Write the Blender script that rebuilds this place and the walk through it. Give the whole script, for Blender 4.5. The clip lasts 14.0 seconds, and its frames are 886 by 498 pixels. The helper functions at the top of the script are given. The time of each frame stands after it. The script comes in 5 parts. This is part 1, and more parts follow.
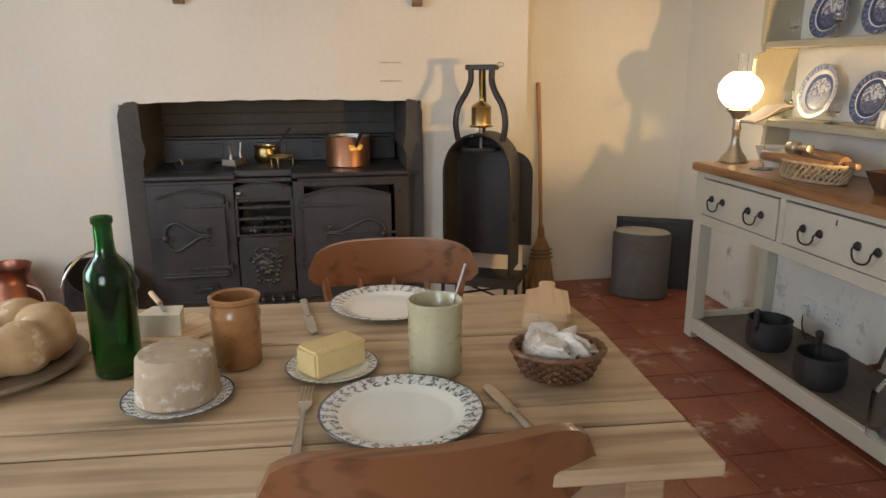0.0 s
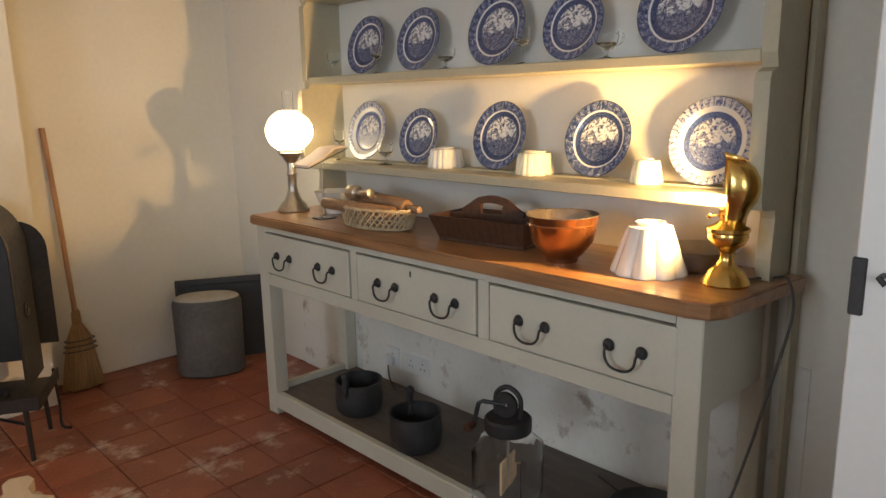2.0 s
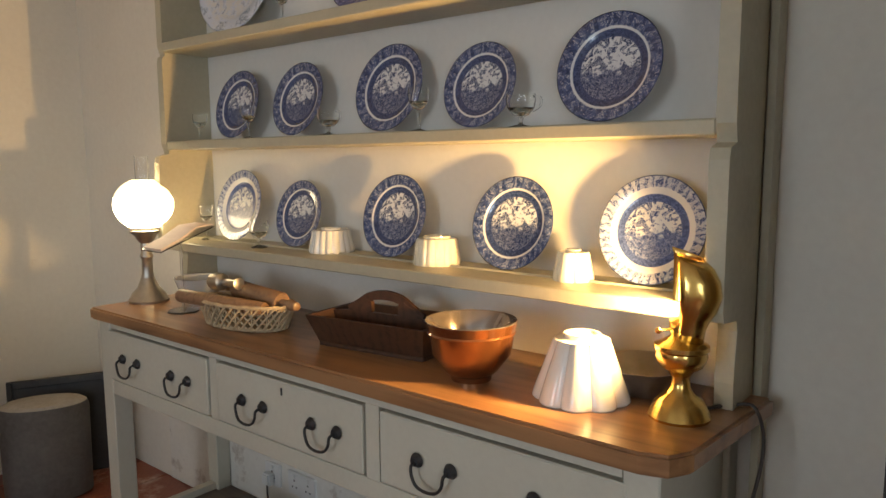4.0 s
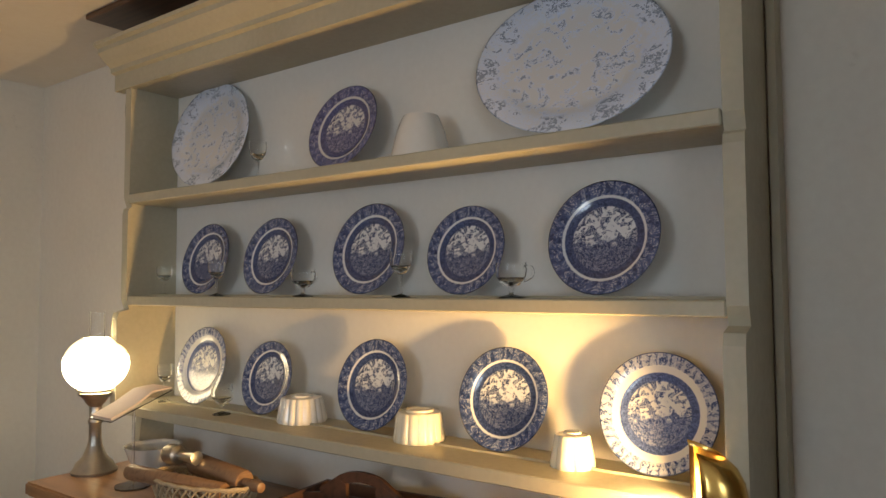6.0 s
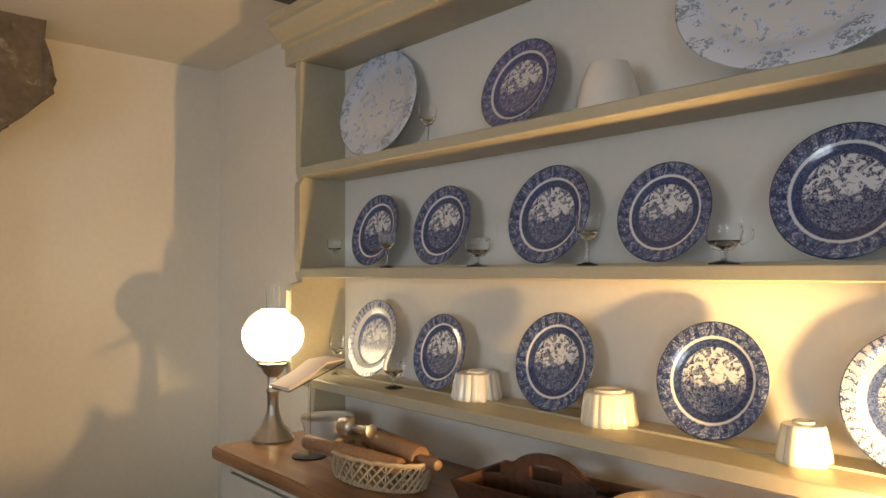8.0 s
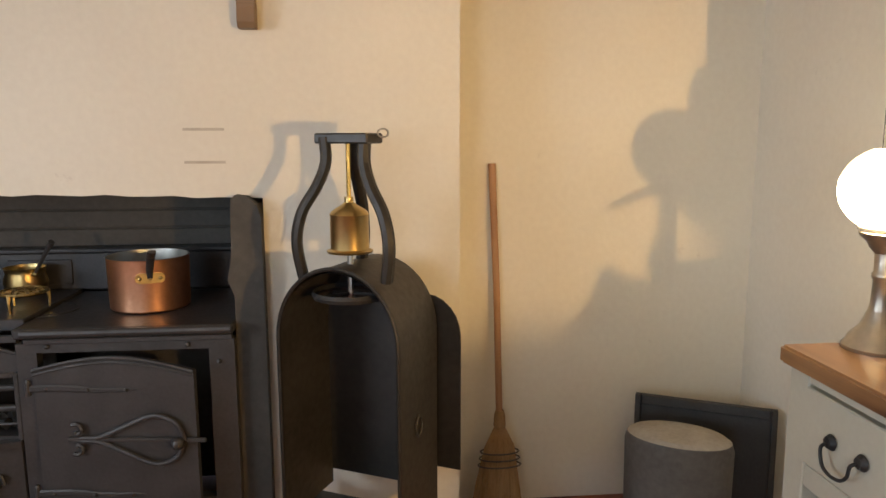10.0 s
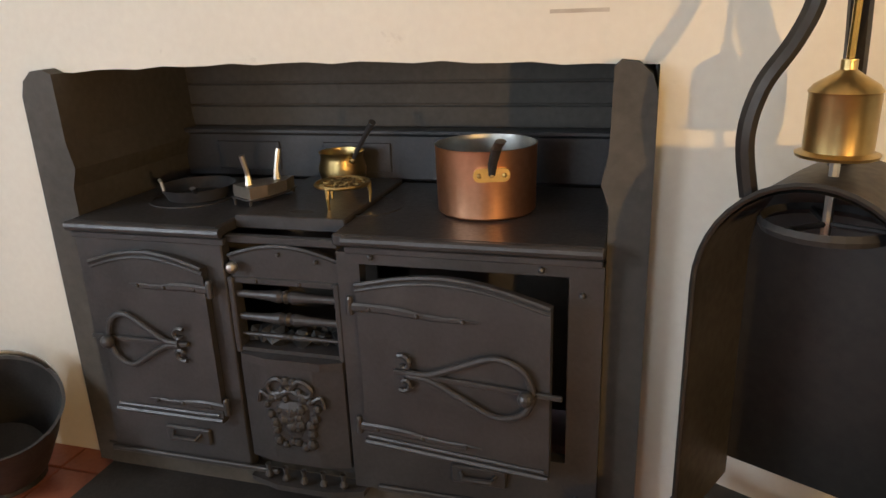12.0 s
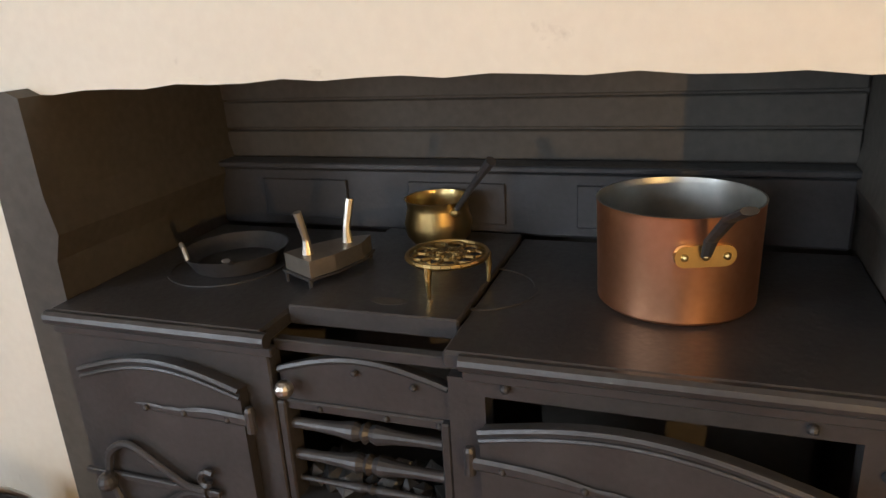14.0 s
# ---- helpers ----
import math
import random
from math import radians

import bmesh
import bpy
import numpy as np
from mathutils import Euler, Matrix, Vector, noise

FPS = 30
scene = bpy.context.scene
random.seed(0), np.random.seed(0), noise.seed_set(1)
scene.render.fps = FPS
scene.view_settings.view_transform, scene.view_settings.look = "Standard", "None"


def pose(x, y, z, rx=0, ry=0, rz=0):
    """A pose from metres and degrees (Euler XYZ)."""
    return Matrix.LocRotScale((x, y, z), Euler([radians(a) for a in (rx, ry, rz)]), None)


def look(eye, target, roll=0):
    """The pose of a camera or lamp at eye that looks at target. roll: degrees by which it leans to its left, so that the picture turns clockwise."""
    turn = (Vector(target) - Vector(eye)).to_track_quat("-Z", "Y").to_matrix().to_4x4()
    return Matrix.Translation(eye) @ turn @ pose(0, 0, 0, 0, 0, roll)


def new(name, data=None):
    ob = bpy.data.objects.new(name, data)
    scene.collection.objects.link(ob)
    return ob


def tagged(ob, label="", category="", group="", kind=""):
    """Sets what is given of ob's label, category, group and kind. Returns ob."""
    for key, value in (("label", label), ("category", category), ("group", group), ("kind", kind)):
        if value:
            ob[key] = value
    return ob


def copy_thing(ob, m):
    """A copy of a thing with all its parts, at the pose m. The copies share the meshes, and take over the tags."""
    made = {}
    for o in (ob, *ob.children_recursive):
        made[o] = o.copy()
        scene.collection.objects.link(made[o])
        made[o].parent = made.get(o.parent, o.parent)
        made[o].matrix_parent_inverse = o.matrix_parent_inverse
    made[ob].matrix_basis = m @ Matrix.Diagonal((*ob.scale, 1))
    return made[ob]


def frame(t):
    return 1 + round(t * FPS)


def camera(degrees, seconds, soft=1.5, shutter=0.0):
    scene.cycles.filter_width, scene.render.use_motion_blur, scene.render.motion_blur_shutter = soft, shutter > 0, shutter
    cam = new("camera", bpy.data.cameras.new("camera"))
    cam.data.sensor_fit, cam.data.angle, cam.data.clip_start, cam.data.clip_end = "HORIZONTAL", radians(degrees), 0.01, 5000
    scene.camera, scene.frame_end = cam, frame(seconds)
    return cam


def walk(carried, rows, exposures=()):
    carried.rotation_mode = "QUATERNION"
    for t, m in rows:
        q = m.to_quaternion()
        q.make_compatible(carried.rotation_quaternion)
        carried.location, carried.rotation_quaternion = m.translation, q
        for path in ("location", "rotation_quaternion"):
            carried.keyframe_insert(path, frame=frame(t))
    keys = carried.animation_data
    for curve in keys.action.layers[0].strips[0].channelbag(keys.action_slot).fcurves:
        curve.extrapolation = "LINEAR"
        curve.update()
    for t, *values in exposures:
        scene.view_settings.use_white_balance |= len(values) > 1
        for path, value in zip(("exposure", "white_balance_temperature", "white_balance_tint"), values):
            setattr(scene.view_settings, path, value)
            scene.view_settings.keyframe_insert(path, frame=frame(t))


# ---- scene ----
cam = camera(64.15, 14.0)
PATH = [
    (0, (0.157, 0.047, 1.317), (0.491, 1.957, 0.827), -0.17),
    (0.5, (0.201, 0.146, 1.314), (0.781, 2.003, 0.847), -0.07),
    (1, (0.307, 0.280, 1.325), (1.194, 2.019, 0.890), -0.08),
    (1.5, (0.413, 0.399, 1.328), (1.597, 1.958, 0.919), -0.37),
    (2, (0.497, 0.551, 1.332), (1.854, 1.962, 0.924), -1.01),
    (2.5, (0.552, 0.660, 1.325), (2.006, 1.964, 0.894), -1.19),
    (3, (0.643, 0.731, 1.322), (2.126, 2.004, 0.899), -0.83),
    (3.5, (0.785, 0.788, 1.349), (2.283, 2.061, 0.982), -0.54),
    (4, (0.870, 0.815, 1.365), (2.413, 2.063, 1.119), -0.36),
    (4.2, (0.899, 0.817, 1.371), (2.456, 2.059, 1.186), -0.38),
    (6.3, (0.940, 0.938, 1.478), (2.555, 2.113, 1.589), -0.28),
    (6.5, (0.938, 0.943, 1.483), (2.552, 2.119, 1.587), -0.45),
    (7, (0.931, 0.965, 1.475), (2.529, 2.164, 1.574), -0.61),
    (7.5, (0.943, 1.009, 1.461), (2.479, 2.287, 1.543), -0.60),
    (8, (0.987, 1.077, 1.431), (2.327, 2.560, 1.491), -0.25),
    (8.5, (1.056, 1.204, 1.415), (2.106, 2.906, 1.436), -0.15),
    (9, (1.112, 1.377, 1.392), (1.827, 3.244, 1.329), -0.45),
    (9.2, (1.124, 1.472, 1.381), (1.719, 3.378, 1.277), -0.51),
    (11.3, (0.816, 2.236, 1.278), (0.492, 4.124, 0.701), -1.06),
    (11.5, (0.778, 2.310, 1.277), (0.380, 4.178, 0.684), -1.59),
    (12, (0.702, 2.444, 1.269), (0.169, 4.264, 0.633), -2.09),
    (12.5, (0.621, 2.611, 1.260), (-0.027, 4.390, 0.616), -2.66),
    (13, (0.562, 2.760, 1.271), (-0.138, 4.517, 0.620), -3.10),
    (13.5, (0.457, 2.898, 1.266), (-0.243, 4.657, 0.622), -3.53),
    (14, (0.337, 3.021, 1.256), (-0.314, 4.800, 0.614), -3.45),
]
walk(cam, [(t, look(eye, target, roll)) for t, eye, target, roll in PATH],
     exposures=((0.0, 1.02), (1.5, 0.90), (3.0, 0.70), (4.2, 0.62), (6.3, 0.44), (7.5, 0.50), (9.2, 0.98), (11.3, 1.25), (14.0, 1.50)))

# ---- world and light ----
world = bpy.data.worlds.new("sky")
scene.world = world
world.use_nodes = True
wn = world.node_tree
sky = wn.nodes.new("ShaderNodeTexSky")
sky.sky_type, sky.sun_disc, sky.sun_elevation, sky.sun_rotation = "NISHITA", False, radians(35), radians(200)
wn.links.new(sky.outputs[0], wn.nodes["Background"].inputs[0])
wn.nodes["Background"].inputs[1].default_value = 0.12


def lamp(name, kind, m, energy, colour, size=0.05, size_y=None):
    data = bpy.data.lights.new(name, kind)
    data.energy, data.color = energy, colour
    if kind == "AREA":
        data.shape, data.size, data.size_y = "RECTANGLE", size, size_y or size
    elif kind == "SUN":
        data.angle = size
    else:
        data.shadow_soft_size = size
    ob = new(name, data)
    ob.matrix_world = m
    return ob


WARM = (1.0, 0.60, 0.22)
lamp("sun", "SUN", look((-6, -9, 7), (0, 0, 0)), 1.0, (1.0, 0.95, 0.88), radians(12))
lamp("window_daylight", "AREA", look((-1.0, -1.27, 1.45), (-0.3, 3.0, 0.9)), 18.0, (0.74, 0.86, 1.0), 1.2, 1.1)
lamp("side_window_daylight", "AREA", look((-2.27, 1.55, 1.5), (1.2, 1.9, 1.0)), 21.0, (0.74, 0.86, 1.0), 1.1, 1.1)
bulb = lamp("brass_lamp_bulb", "SPOT", look((2.138, 1.284, 1.098), (1.45, 3.95, 1.45)), 60.0, WARM, 0.026)
bulb.data.spot_size, bulb.data.spot_blend = radians(150), 1.0


# ---- materials ----
def nodes_of(name):
    m = bpy.data.materials.new(name)
    m.use_nodes = True
    nt = m.node_tree
    return m, nt, nt.nodes, nt.links, nt.nodes["Principled BSDF"]


def mat(name, a, b=None, rough=0.6, metal=0.0, scale=6.0, fine=60.0, bump=0.15, stretch=(1, 1, 1), spec=0.5, coat=0.0, spots=None, island=0.0, spot_scale=2.5, spot_at=0.62):
    """Two colours mixed by noise at two scales, with fine relief; spots: a third colour in worn patches."""
    m, nt, n, l, p = nodes_of(name)
    b = b or tuple(c * 0.72 for c in a)
    tc = n.new("ShaderNodeTexCoord")
    mp = n.new("ShaderNodeMapping")
    mp.inputs["Scale"].default_value = stretch
    l.new(tc.outputs["Object"], mp.inputs[0])
    big, small = n.new("ShaderNodeTexNoise"), n.new("ShaderNodeTexNoise")
    big.inputs["Scale"].default_value, small.inputs["Scale"].default_value = scale, fine
    big.inputs["Detail"].default_value, small.inputs["Detail"].default_value = 6, 5
    for k in (big, small):
        l.new(mp.outputs[0], k.inputs["Vector"])
    mix = n.new("ShaderNodeMix")
    mix.data_type = "RGBA"
    mix.inputs[6].default_value, mix.inputs[7].default_value = (*a, 1), (*b, 1)
    add = n.new("ShaderNodeMath")
    add.operation = "MULTIPLY_ADD"
    l.new(small.outputs[0], add.inputs[0])
    add.inputs[1].default_value = 0.5
    l.new(big.outputs[0], add.inputs[2])
    rng = n.new("ShaderNodeMapRange")
    rng.inputs[1].default_value, rng.inputs[2].default_value = 0.5, 1.0
    l.new(add.outputs[0], rng.inputs[0])
    l.new(rng.outputs[0], mix.inputs[0])
    col = mix.outputs[2]
    if island:
        info = n.new("ShaderNodeObjectInfo")
        hsv = n.new("ShaderNodeHueSaturation")
        vr = n.new("ShaderNodeMapRange")
        vr.inputs[3].default_value, vr.inputs[4].default_value = 1 - island, 1 + island
        l.new(info.outputs["Random"], vr.inputs[0])
        l.new(vr.outputs[0], hsv.inputs["Value"])
        l.new(col, hsv.inputs["Color"])
        col = hsv.outputs[0]
    if spots:
        sp = n.new("ShaderNodeTexNoise")
        sp.inputs["Scale"].default_value, sp.inputs["Detail"].default_value = spot_scale, 8
        sp.inputs["Roughness"].default_value = 0.68
        geo = n.new("ShaderNodeNewGeometry")
        l.new(geo.outputs["Position"], sp.inputs["Vector"])
        sr = n.new("ShaderNodeMapRange")
        sr.inputs[1].default_value, sr.inputs[2].default_value = spot_at, spot_at + 0.1
        l.new(sp.outputs[0], sr.inputs[0])
        m2 = n.new("ShaderNodeMix")
        m2.data_type = "RGBA"
        l.new(sr.outputs[0], m2.inputs[0])
        l.new(col, m2.inputs[6])
        m2.inputs[7].default_value = (*spots, 1)
        col = m2.outputs[2]
    l.new(col, p.inputs["Base Color"])
    rr = n.new("ShaderNodeMapRange")
    rr.inputs[3].default_value, rr.inputs[4].default_value = max(0.02, rough - 0.08), min(1, rough + 0.1)
    l.new(small.outputs[0], rr.inputs[0])
    l.new(rr.outputs[0], p.inputs["Roughness"])
    p.inputs["Metallic"].default_value = metal
    p.inputs["Specular IOR Level"].default_value = spec
    p.inputs["Coat Weight"].default_value = coat
    p.inputs["Coat Roughness"].default_value = 0.08
    if bump:
        bm_ = n.new("ShaderNodeBump")
        bm_.inputs["Strength"].default_value, bm_.inputs["Distance"].default_value = bump, 0.004
        l.new(add.outputs[0], bm_.inputs["Height"])
        l.new(bm_.outputs[0], p.inputs["Normal"])
    return m


def wood(name, dark, light, axis=0, scale=9.0, rough=0.55, coat=0.0, bump=0.2, rings=1.0):
    """Grain lines running along one axis, broken up by noise."""
    m, nt, n, l, p = nodes_of(name)
    tc, mp = n.new("ShaderNodeTexCoord"), n.new("ShaderNodeMapping")
    s = [scale * 1.6] * 3
    s[axis] = scale * 0.12
    mp.inputs["Scale"].default_value = s
    info = n.new("ShaderNodeObjectInfo")
    addv = n.new("ShaderNodeVectorMath")
    l.new(tc.outputs["Object"], addv.inputs[0])
    sc = n.new("ShaderNodeMath")
    sc.operation = "MULTIPLY"
    sc.inputs[1].default_value = 7.0
    l.new(info.outputs["Random"], sc.inputs[0])
    l.new(sc.outputs[0], addv.inputs[1])
    l.new(addv.outputs[0], mp.inputs[0])
    no, wv = n.new("ShaderNodeTexNoise"), n.new("ShaderNodeTexWave")
    no.inputs["Scale"].default_value, no.inputs["Detail"].default_value = 3.0, 8
    no.inputs["Distortion"].default_value = 0.6
    wv.wave_type = "BANDS"
    wv.inputs["Scale"].default_value, wv.inputs["Distortion"].default_value, wv.inputs["Detail"].default_value = 0.7 * rings, 7.0, 3
    wv.bands_direction = "Y" if axis != 1 else "X"
    l.new(mp.outputs[0], no.inputs["Vector"])
    l.new(mp.outputs[0], wv.inputs["Vector"])
    ad = n.new("ShaderNodeMath")
    ad.operation = "MULTIPLY_ADD"
    ad.inputs[1].default_value = 0.22 * rings
    l.new(wv.outputs[1], ad.inputs[0])
    l.new(no.outputs[0], ad.inputs[2])
    st = n.new("ShaderNodeTexNoise")
    st.inputs["Scale"].default_value, st.inputs["Detail"].default_value = 4.0, 5
    l.new(tc.outputs["Object"], st.inputs["Vector"])
    ad2 = n.new("ShaderNodeMath")
    ad2.operation = "MULTIPLY_ADD"
    ad2.inputs[1].default_value = 0.7
    l.new(st.outputs[0], ad2.inputs[0])
    l.new(ad.outputs[0], ad2.inputs[2])
    rp = n.new("ShaderNodeValToRGB")
    rp.color_ramp.elements[0].position, rp.color_ramp.elements[0].color = 0.55, (*dark, 1)
    rp.color_ramp.elements[1].position, rp.color_ramp.elements[1].color = 0.98, (*light, 1)
    l.new(ad2.outputs[0], rp.inputs[0])
    l.new(rp.outputs[0], p.inputs["Base Color"])
    p.inputs["Roughness"].default_value, p.inputs["Coat Weight"].default_value = rough, coat
    p.inputs["Coat Roughness"].default_value = 0.15
    b = n.new("ShaderNodeBump")
    b.inputs["Strength"].default_value, b.inputs["Distance"].default_value = bump, 0.003
    l.new(ad.outputs[0], b.inputs["Height"])
    l.new(b.outputs[0], p.inputs["Normal"])
    return m


def china(name, ink, pale, rim_from, ring_from, well, density, soft=0.04, rim_bg=0.0, edge=None, mid_tone=2.1, teeth_n=22.0, twist=30.0):
    """Printed earthenware, by distance from the middle: rim print, plain ring, printed middle."""
    m, nt, n, l, p = nodes_of(name)

    def math_(op, a, b=None, c=None):
        k = n.new("ShaderNodeMath")
        k.operation = op
        for i, v in enumerate((a, b, c)):
            if v is None:
                continue
            if isinstance(v, (int, float)):
                k.inputs[i].default_value = v
            else:
                l.new(v, k.inputs[i])
        return k.outputs[0]

    def step(v, lo, hi):
        k = n.new("ShaderNodeMapRange")
        l.new(v, k.inputs[0])
        k.inputs[1].default_value, k.inputs[2].default_value = lo, hi
        return k.outputs[0]

    tc = n.new("ShaderNodeTexCoord")
    sep = n.new("ShaderNodeSeparateXYZ")
    l.new(tc.outputs["Generated"], sep.inputs[0])
    x = math_("MULTIPLY_ADD", sep.outputs[0], 2.0, -1.0)
    y = math_("MULTIPLY_ADD", sep.outputs[1], 2.0, -1.0)
    r = math_("SQRT", math_("ADD", math_("MULTIPLY", x, x), math_("MULTIPLY", y, y)))
    ang = math_("ARCTAN2", y, x)
    comb = n.new("ShaderNodeCombineXYZ")
    l.new(x, comb.inputs[0])
    l.new(y, comb.inputs[1])
    vor, no, fine = n.new("ShaderNodeTexVoronoi"), n.new("ShaderNodeTexNoise"), n.new("ShaderNodeTexNoise")
    vor.feature = "DISTANCE_TO_EDGE"
    vor.inputs["Scale"].default_value, no.inputs["Scale"].default_value, fine.inputs["Scale"].default_value = density, density * 0.42, density * 1.5
    no.inputs["Detail"].default_value, no.inputs["Distortion"].default_value = 4, 1.2
    fine.inputs["Detail"].default_value, fine.inputs["Distortion"].default_value = 3, 2.0
    for k in (vor, no, fine):
        l.new(comb.outputs[0], k.inputs["Vector"])
    # key-fret teeth and scrolls on the rim
    teeth = math_("SINE", math_("MULTIPLY_ADD", ang, teeth_n, math_("MULTIPLY_ADD", no.outputs[0], 14.0, math_("MULTIPLY", r, twist))))
    fret = math_("MULTIPLY", step(teeth, 0.1, 0.5), step(fine.outputs[0], 0.42, 0.5))
    rim_ink = math_("MAXIMUM", math_("MULTIPLY", math_("SUBTRACT", 1.0, math_("MULTIPLY", step(fine.outputs[0], 0.52, 0.6), 0.5)), rim_bg), fret)
    rim_zone = step(r, rim_from, rim_from + (0.02 if soft < 0.05 else 0.12))
    ring = step(r, ring_from, ring_from + (0.02 if soft < 0.05 else 0.24))
    # the printed middle: islands, trees and a bird on a paler water
    blobs = step(no.outputs[0], 0.47, 0.47 + soft)
    lace = step(fine.outputs[0], 0.47, 0.53)
    lower = step(math_("MULTIPLY_ADD", y, -1.0, math_("MULTIPLY", no.outputs[0], 0.8)), 0.3 if soft < 0.05 else 2.0, 0.5 if soft < 0.05 else 3.0)
    mid = math_("MAXIMUM", math_("MULTIPLY", blobs, math_("MULTIPLY_ADD", lace, 0.7, 0.3)), math_("MULTIPLY", lower, math_("MULTIPLY_ADD", lace, 0.35, 0.45)))
    band = math_("MULTIPLY", step(r, well - 0.14, well - 0.12), math_("MULTIPLY_ADD", lace, 0.35, 0.62))
    mid = math_("MAXIMUM", mid, band)
    mid = math_("MULTIPLY", mid, math_("SUBTRACT", 1.0, ring))
    total = math_("MAXIMUM", mid, math_("MULTIPLY", rim_ink, rim_zone))
    if edge:
        total = math_("MAXIMUM", total, step(r, edge, edge + 0.01))
    tones = n.new("ShaderNodeValToRGB")
    el = tones.color_ramp.elements
    el[0].position, el[0].color = 0.12, (*pale, 1)
    el[1].position, el[1].color = 0.95, (*ink, 1)
    half = el.new(0.55)
    half.color = (*[c * mid_tone + q * 0.055 for c, q in zip(ink, pale)], 1)
    l.new(total, tones.inputs[0])
    l.new(tones.outputs[0], p.inputs["Base Color"])
    p.inputs["Roughness"].default_value, p.inputs["Coat Weight"].default_value = 0.18, 0.6
    p.inputs["Coat Roughness"].default_value = 0.05
    return m


def glass(name, colour=(1, 1, 1), rough=0.0, ior=1.45):
    m, nt, n, l, p = nodes_of(name)
    p.inputs["Base Color"].default_value = (*colour, 1)
    p.inputs["Transmission Weight"].default_value, p.inputs["Roughness"].default_value, p.inputs["IOR"].default_value = 1.0, rough, ior
    return m


def glow(name, colour, strength, base=(0.9, 0.88, 0.8)):
    m, nt, n, l, p = nodes_of(name)
    p.inputs["Base Color"].default_value = (*base, 1)
    p.inputs["Emission Color"].default_value = (*colour, 1)
    p.inputs["Emission Strength"].default_value = strength
    return m


PLASTER = mat("limewash_plaster", (0.80, 0.755, 0.66), (0.72, 0.67, 0.58), 0.85, scale=1.6, fine=45, bump=0.3, spec=0.2, spots=(0.60, 0.55, 0.47), spot_scale=6.0, spot_at=0.66)
PLASTER_WORN = mat("worn_limewash_plaster", (0.80, 0.77, 0.70), (0.70, 0.67, 0.60), 0.85, scale=2.2, fine=45, bump=0.3, spec=0.2, spots=(0.40, 0.33, 0.26), spot_scale=5.0, spot_at=0.56)
CEIL = mat("ceiling_plaster", (0.80, 0.76, 0.68), (0.74, 0.69, 0.60), 0.9, scale=2, fine=40, bump=0.2, spec=0.2)
TILE = mat("quarry_tile", (0.33, 0.105, 0.055), (0.21, 0.06, 0.033), 0.42, scale=5, fine=70, bump=0.25, island=0.14, spots=(0.52, 0.36, 0.28), spot_scale=4.2, spot_at=0.56)
GROUT = mat("earthy_mortar", (0.24, 0.09, 0.055), (0.16, 0.06, 0.04), 0.95)
IRON = mat("blackleaded_iron", (0.068, 0.065, 0.066), (0.04, 0.038, 0.039), 0.38, 0.25, scale=7, fine=90, bump=0.3)
IRON_DULL = mat("black_cast_iron", (0.045, 0.043, 0.042), (0.026, 0.025, 0.025), 0.5, 0.2, scale=12, fine=110, bump=0.35)
SOOT = mat("sooty_black_brick", (0.085, 0.075, 0.062), (0.05, 0.044, 0.037), 0.7, scale=3, fine=50, bump=0.4)
TIN = mat("black_japanned_tin", (0.055, 0.05, 0.045), (0.03, 0.028, 0.026), 0.4, 0.5, scale=4, fine=50, bump=0.1)
TIN_GREY = mat("dark_tin_plate", (0.11, 0.10, 0.09), (0.06, 0.055, 0.05), 0.5, 0.6, scale=4, fine=50, bump=0.12)
BRASS = mat("polished_brass", (0.78, 0.52, 0.16), (0.66, 0.42, 0.12), 0.2, 1.0, scale=8, fine=60, bump=0.03)
BRASS_OLD = mat("dull_brass", (0.62, 0.46, 0.20), (0.48, 0.34, 0.14), 0.32, 1.0, scale=10, fine=60, bump=0.05)
STEEL = mat("worn_steel", (0.62, 0.60, 0.56), (0.48, 0.46, 0.42), 0.32, 1.0, scale=20, fine=90, bump=0.05)
COPPER = mat("copper", (0.84, 0.45, 0.27), (0.70, 0.34, 0.19), 0.36, 1.0, scale=9, fine=70, bump=0.05)
COPPER_OLD = mat("tarnished_copper", (0.42, 0.17, 0.10), (0.26, 0.10, 0.07), 0.32, 0.9, scale=6, fine=50, bump=0.06)
TINNED = mat("tinned_inside", (0.50, 0.50, 0.47), (0.36, 0.36, 0.34), 0.4, 0.9, scale=9, fine=60, bump=0.05)
PAINT = mat("stone_grey_paint", (0.60, 0.575, 0.47), (0.54, 0.51, 0.41), 0.42, scale=3, fine=70, bump=0.12)
PAINT_DARK = mat("ochre_grey_paint", (0.50, 0.46, 0.33), (0.42, 0.38, 0.27), 0.45, scale=3, fine=70, bump=0.12)
BACKING = mat("cream_painted_back", (0.76, 0.73, 0.66), (0.70, 0.67, 0.60), 0.6, scale=2, fine=60, bump=0.08)
PINE = wood("scrubbed_pine", (0.20, 0.122, 0.064), (0.50, 0.355, 0.212), 0, 6, 0.5, 0.05, 0.25, 0.5)
PINE_Y = wood("varnished_pine", (0.14, 0.062, 0.027), (0.36, 0.185, 0.082), 1, 6, 0.3, 0.3, 0.15, 0.6)
ELM = wood("polished_elm", (0.065, 0.023, 0.010), (0.22, 0.09, 0.036), 0, 9, 0.3, 0.4, 0.12, 1.5)
BEECH = wood("turned_beech", (0.30, 0.17, 0.08), (0.52, 0.34, 0.19), 0, 14, 0.5, 0.0, 0.1)
BEECH_DARK = wood("worn_rolling_pin_wood", (0.15, 0.08, 0.042), (0.29, 0.165, 0.09), 1, 14, 0.42, 0.1, 0.1)
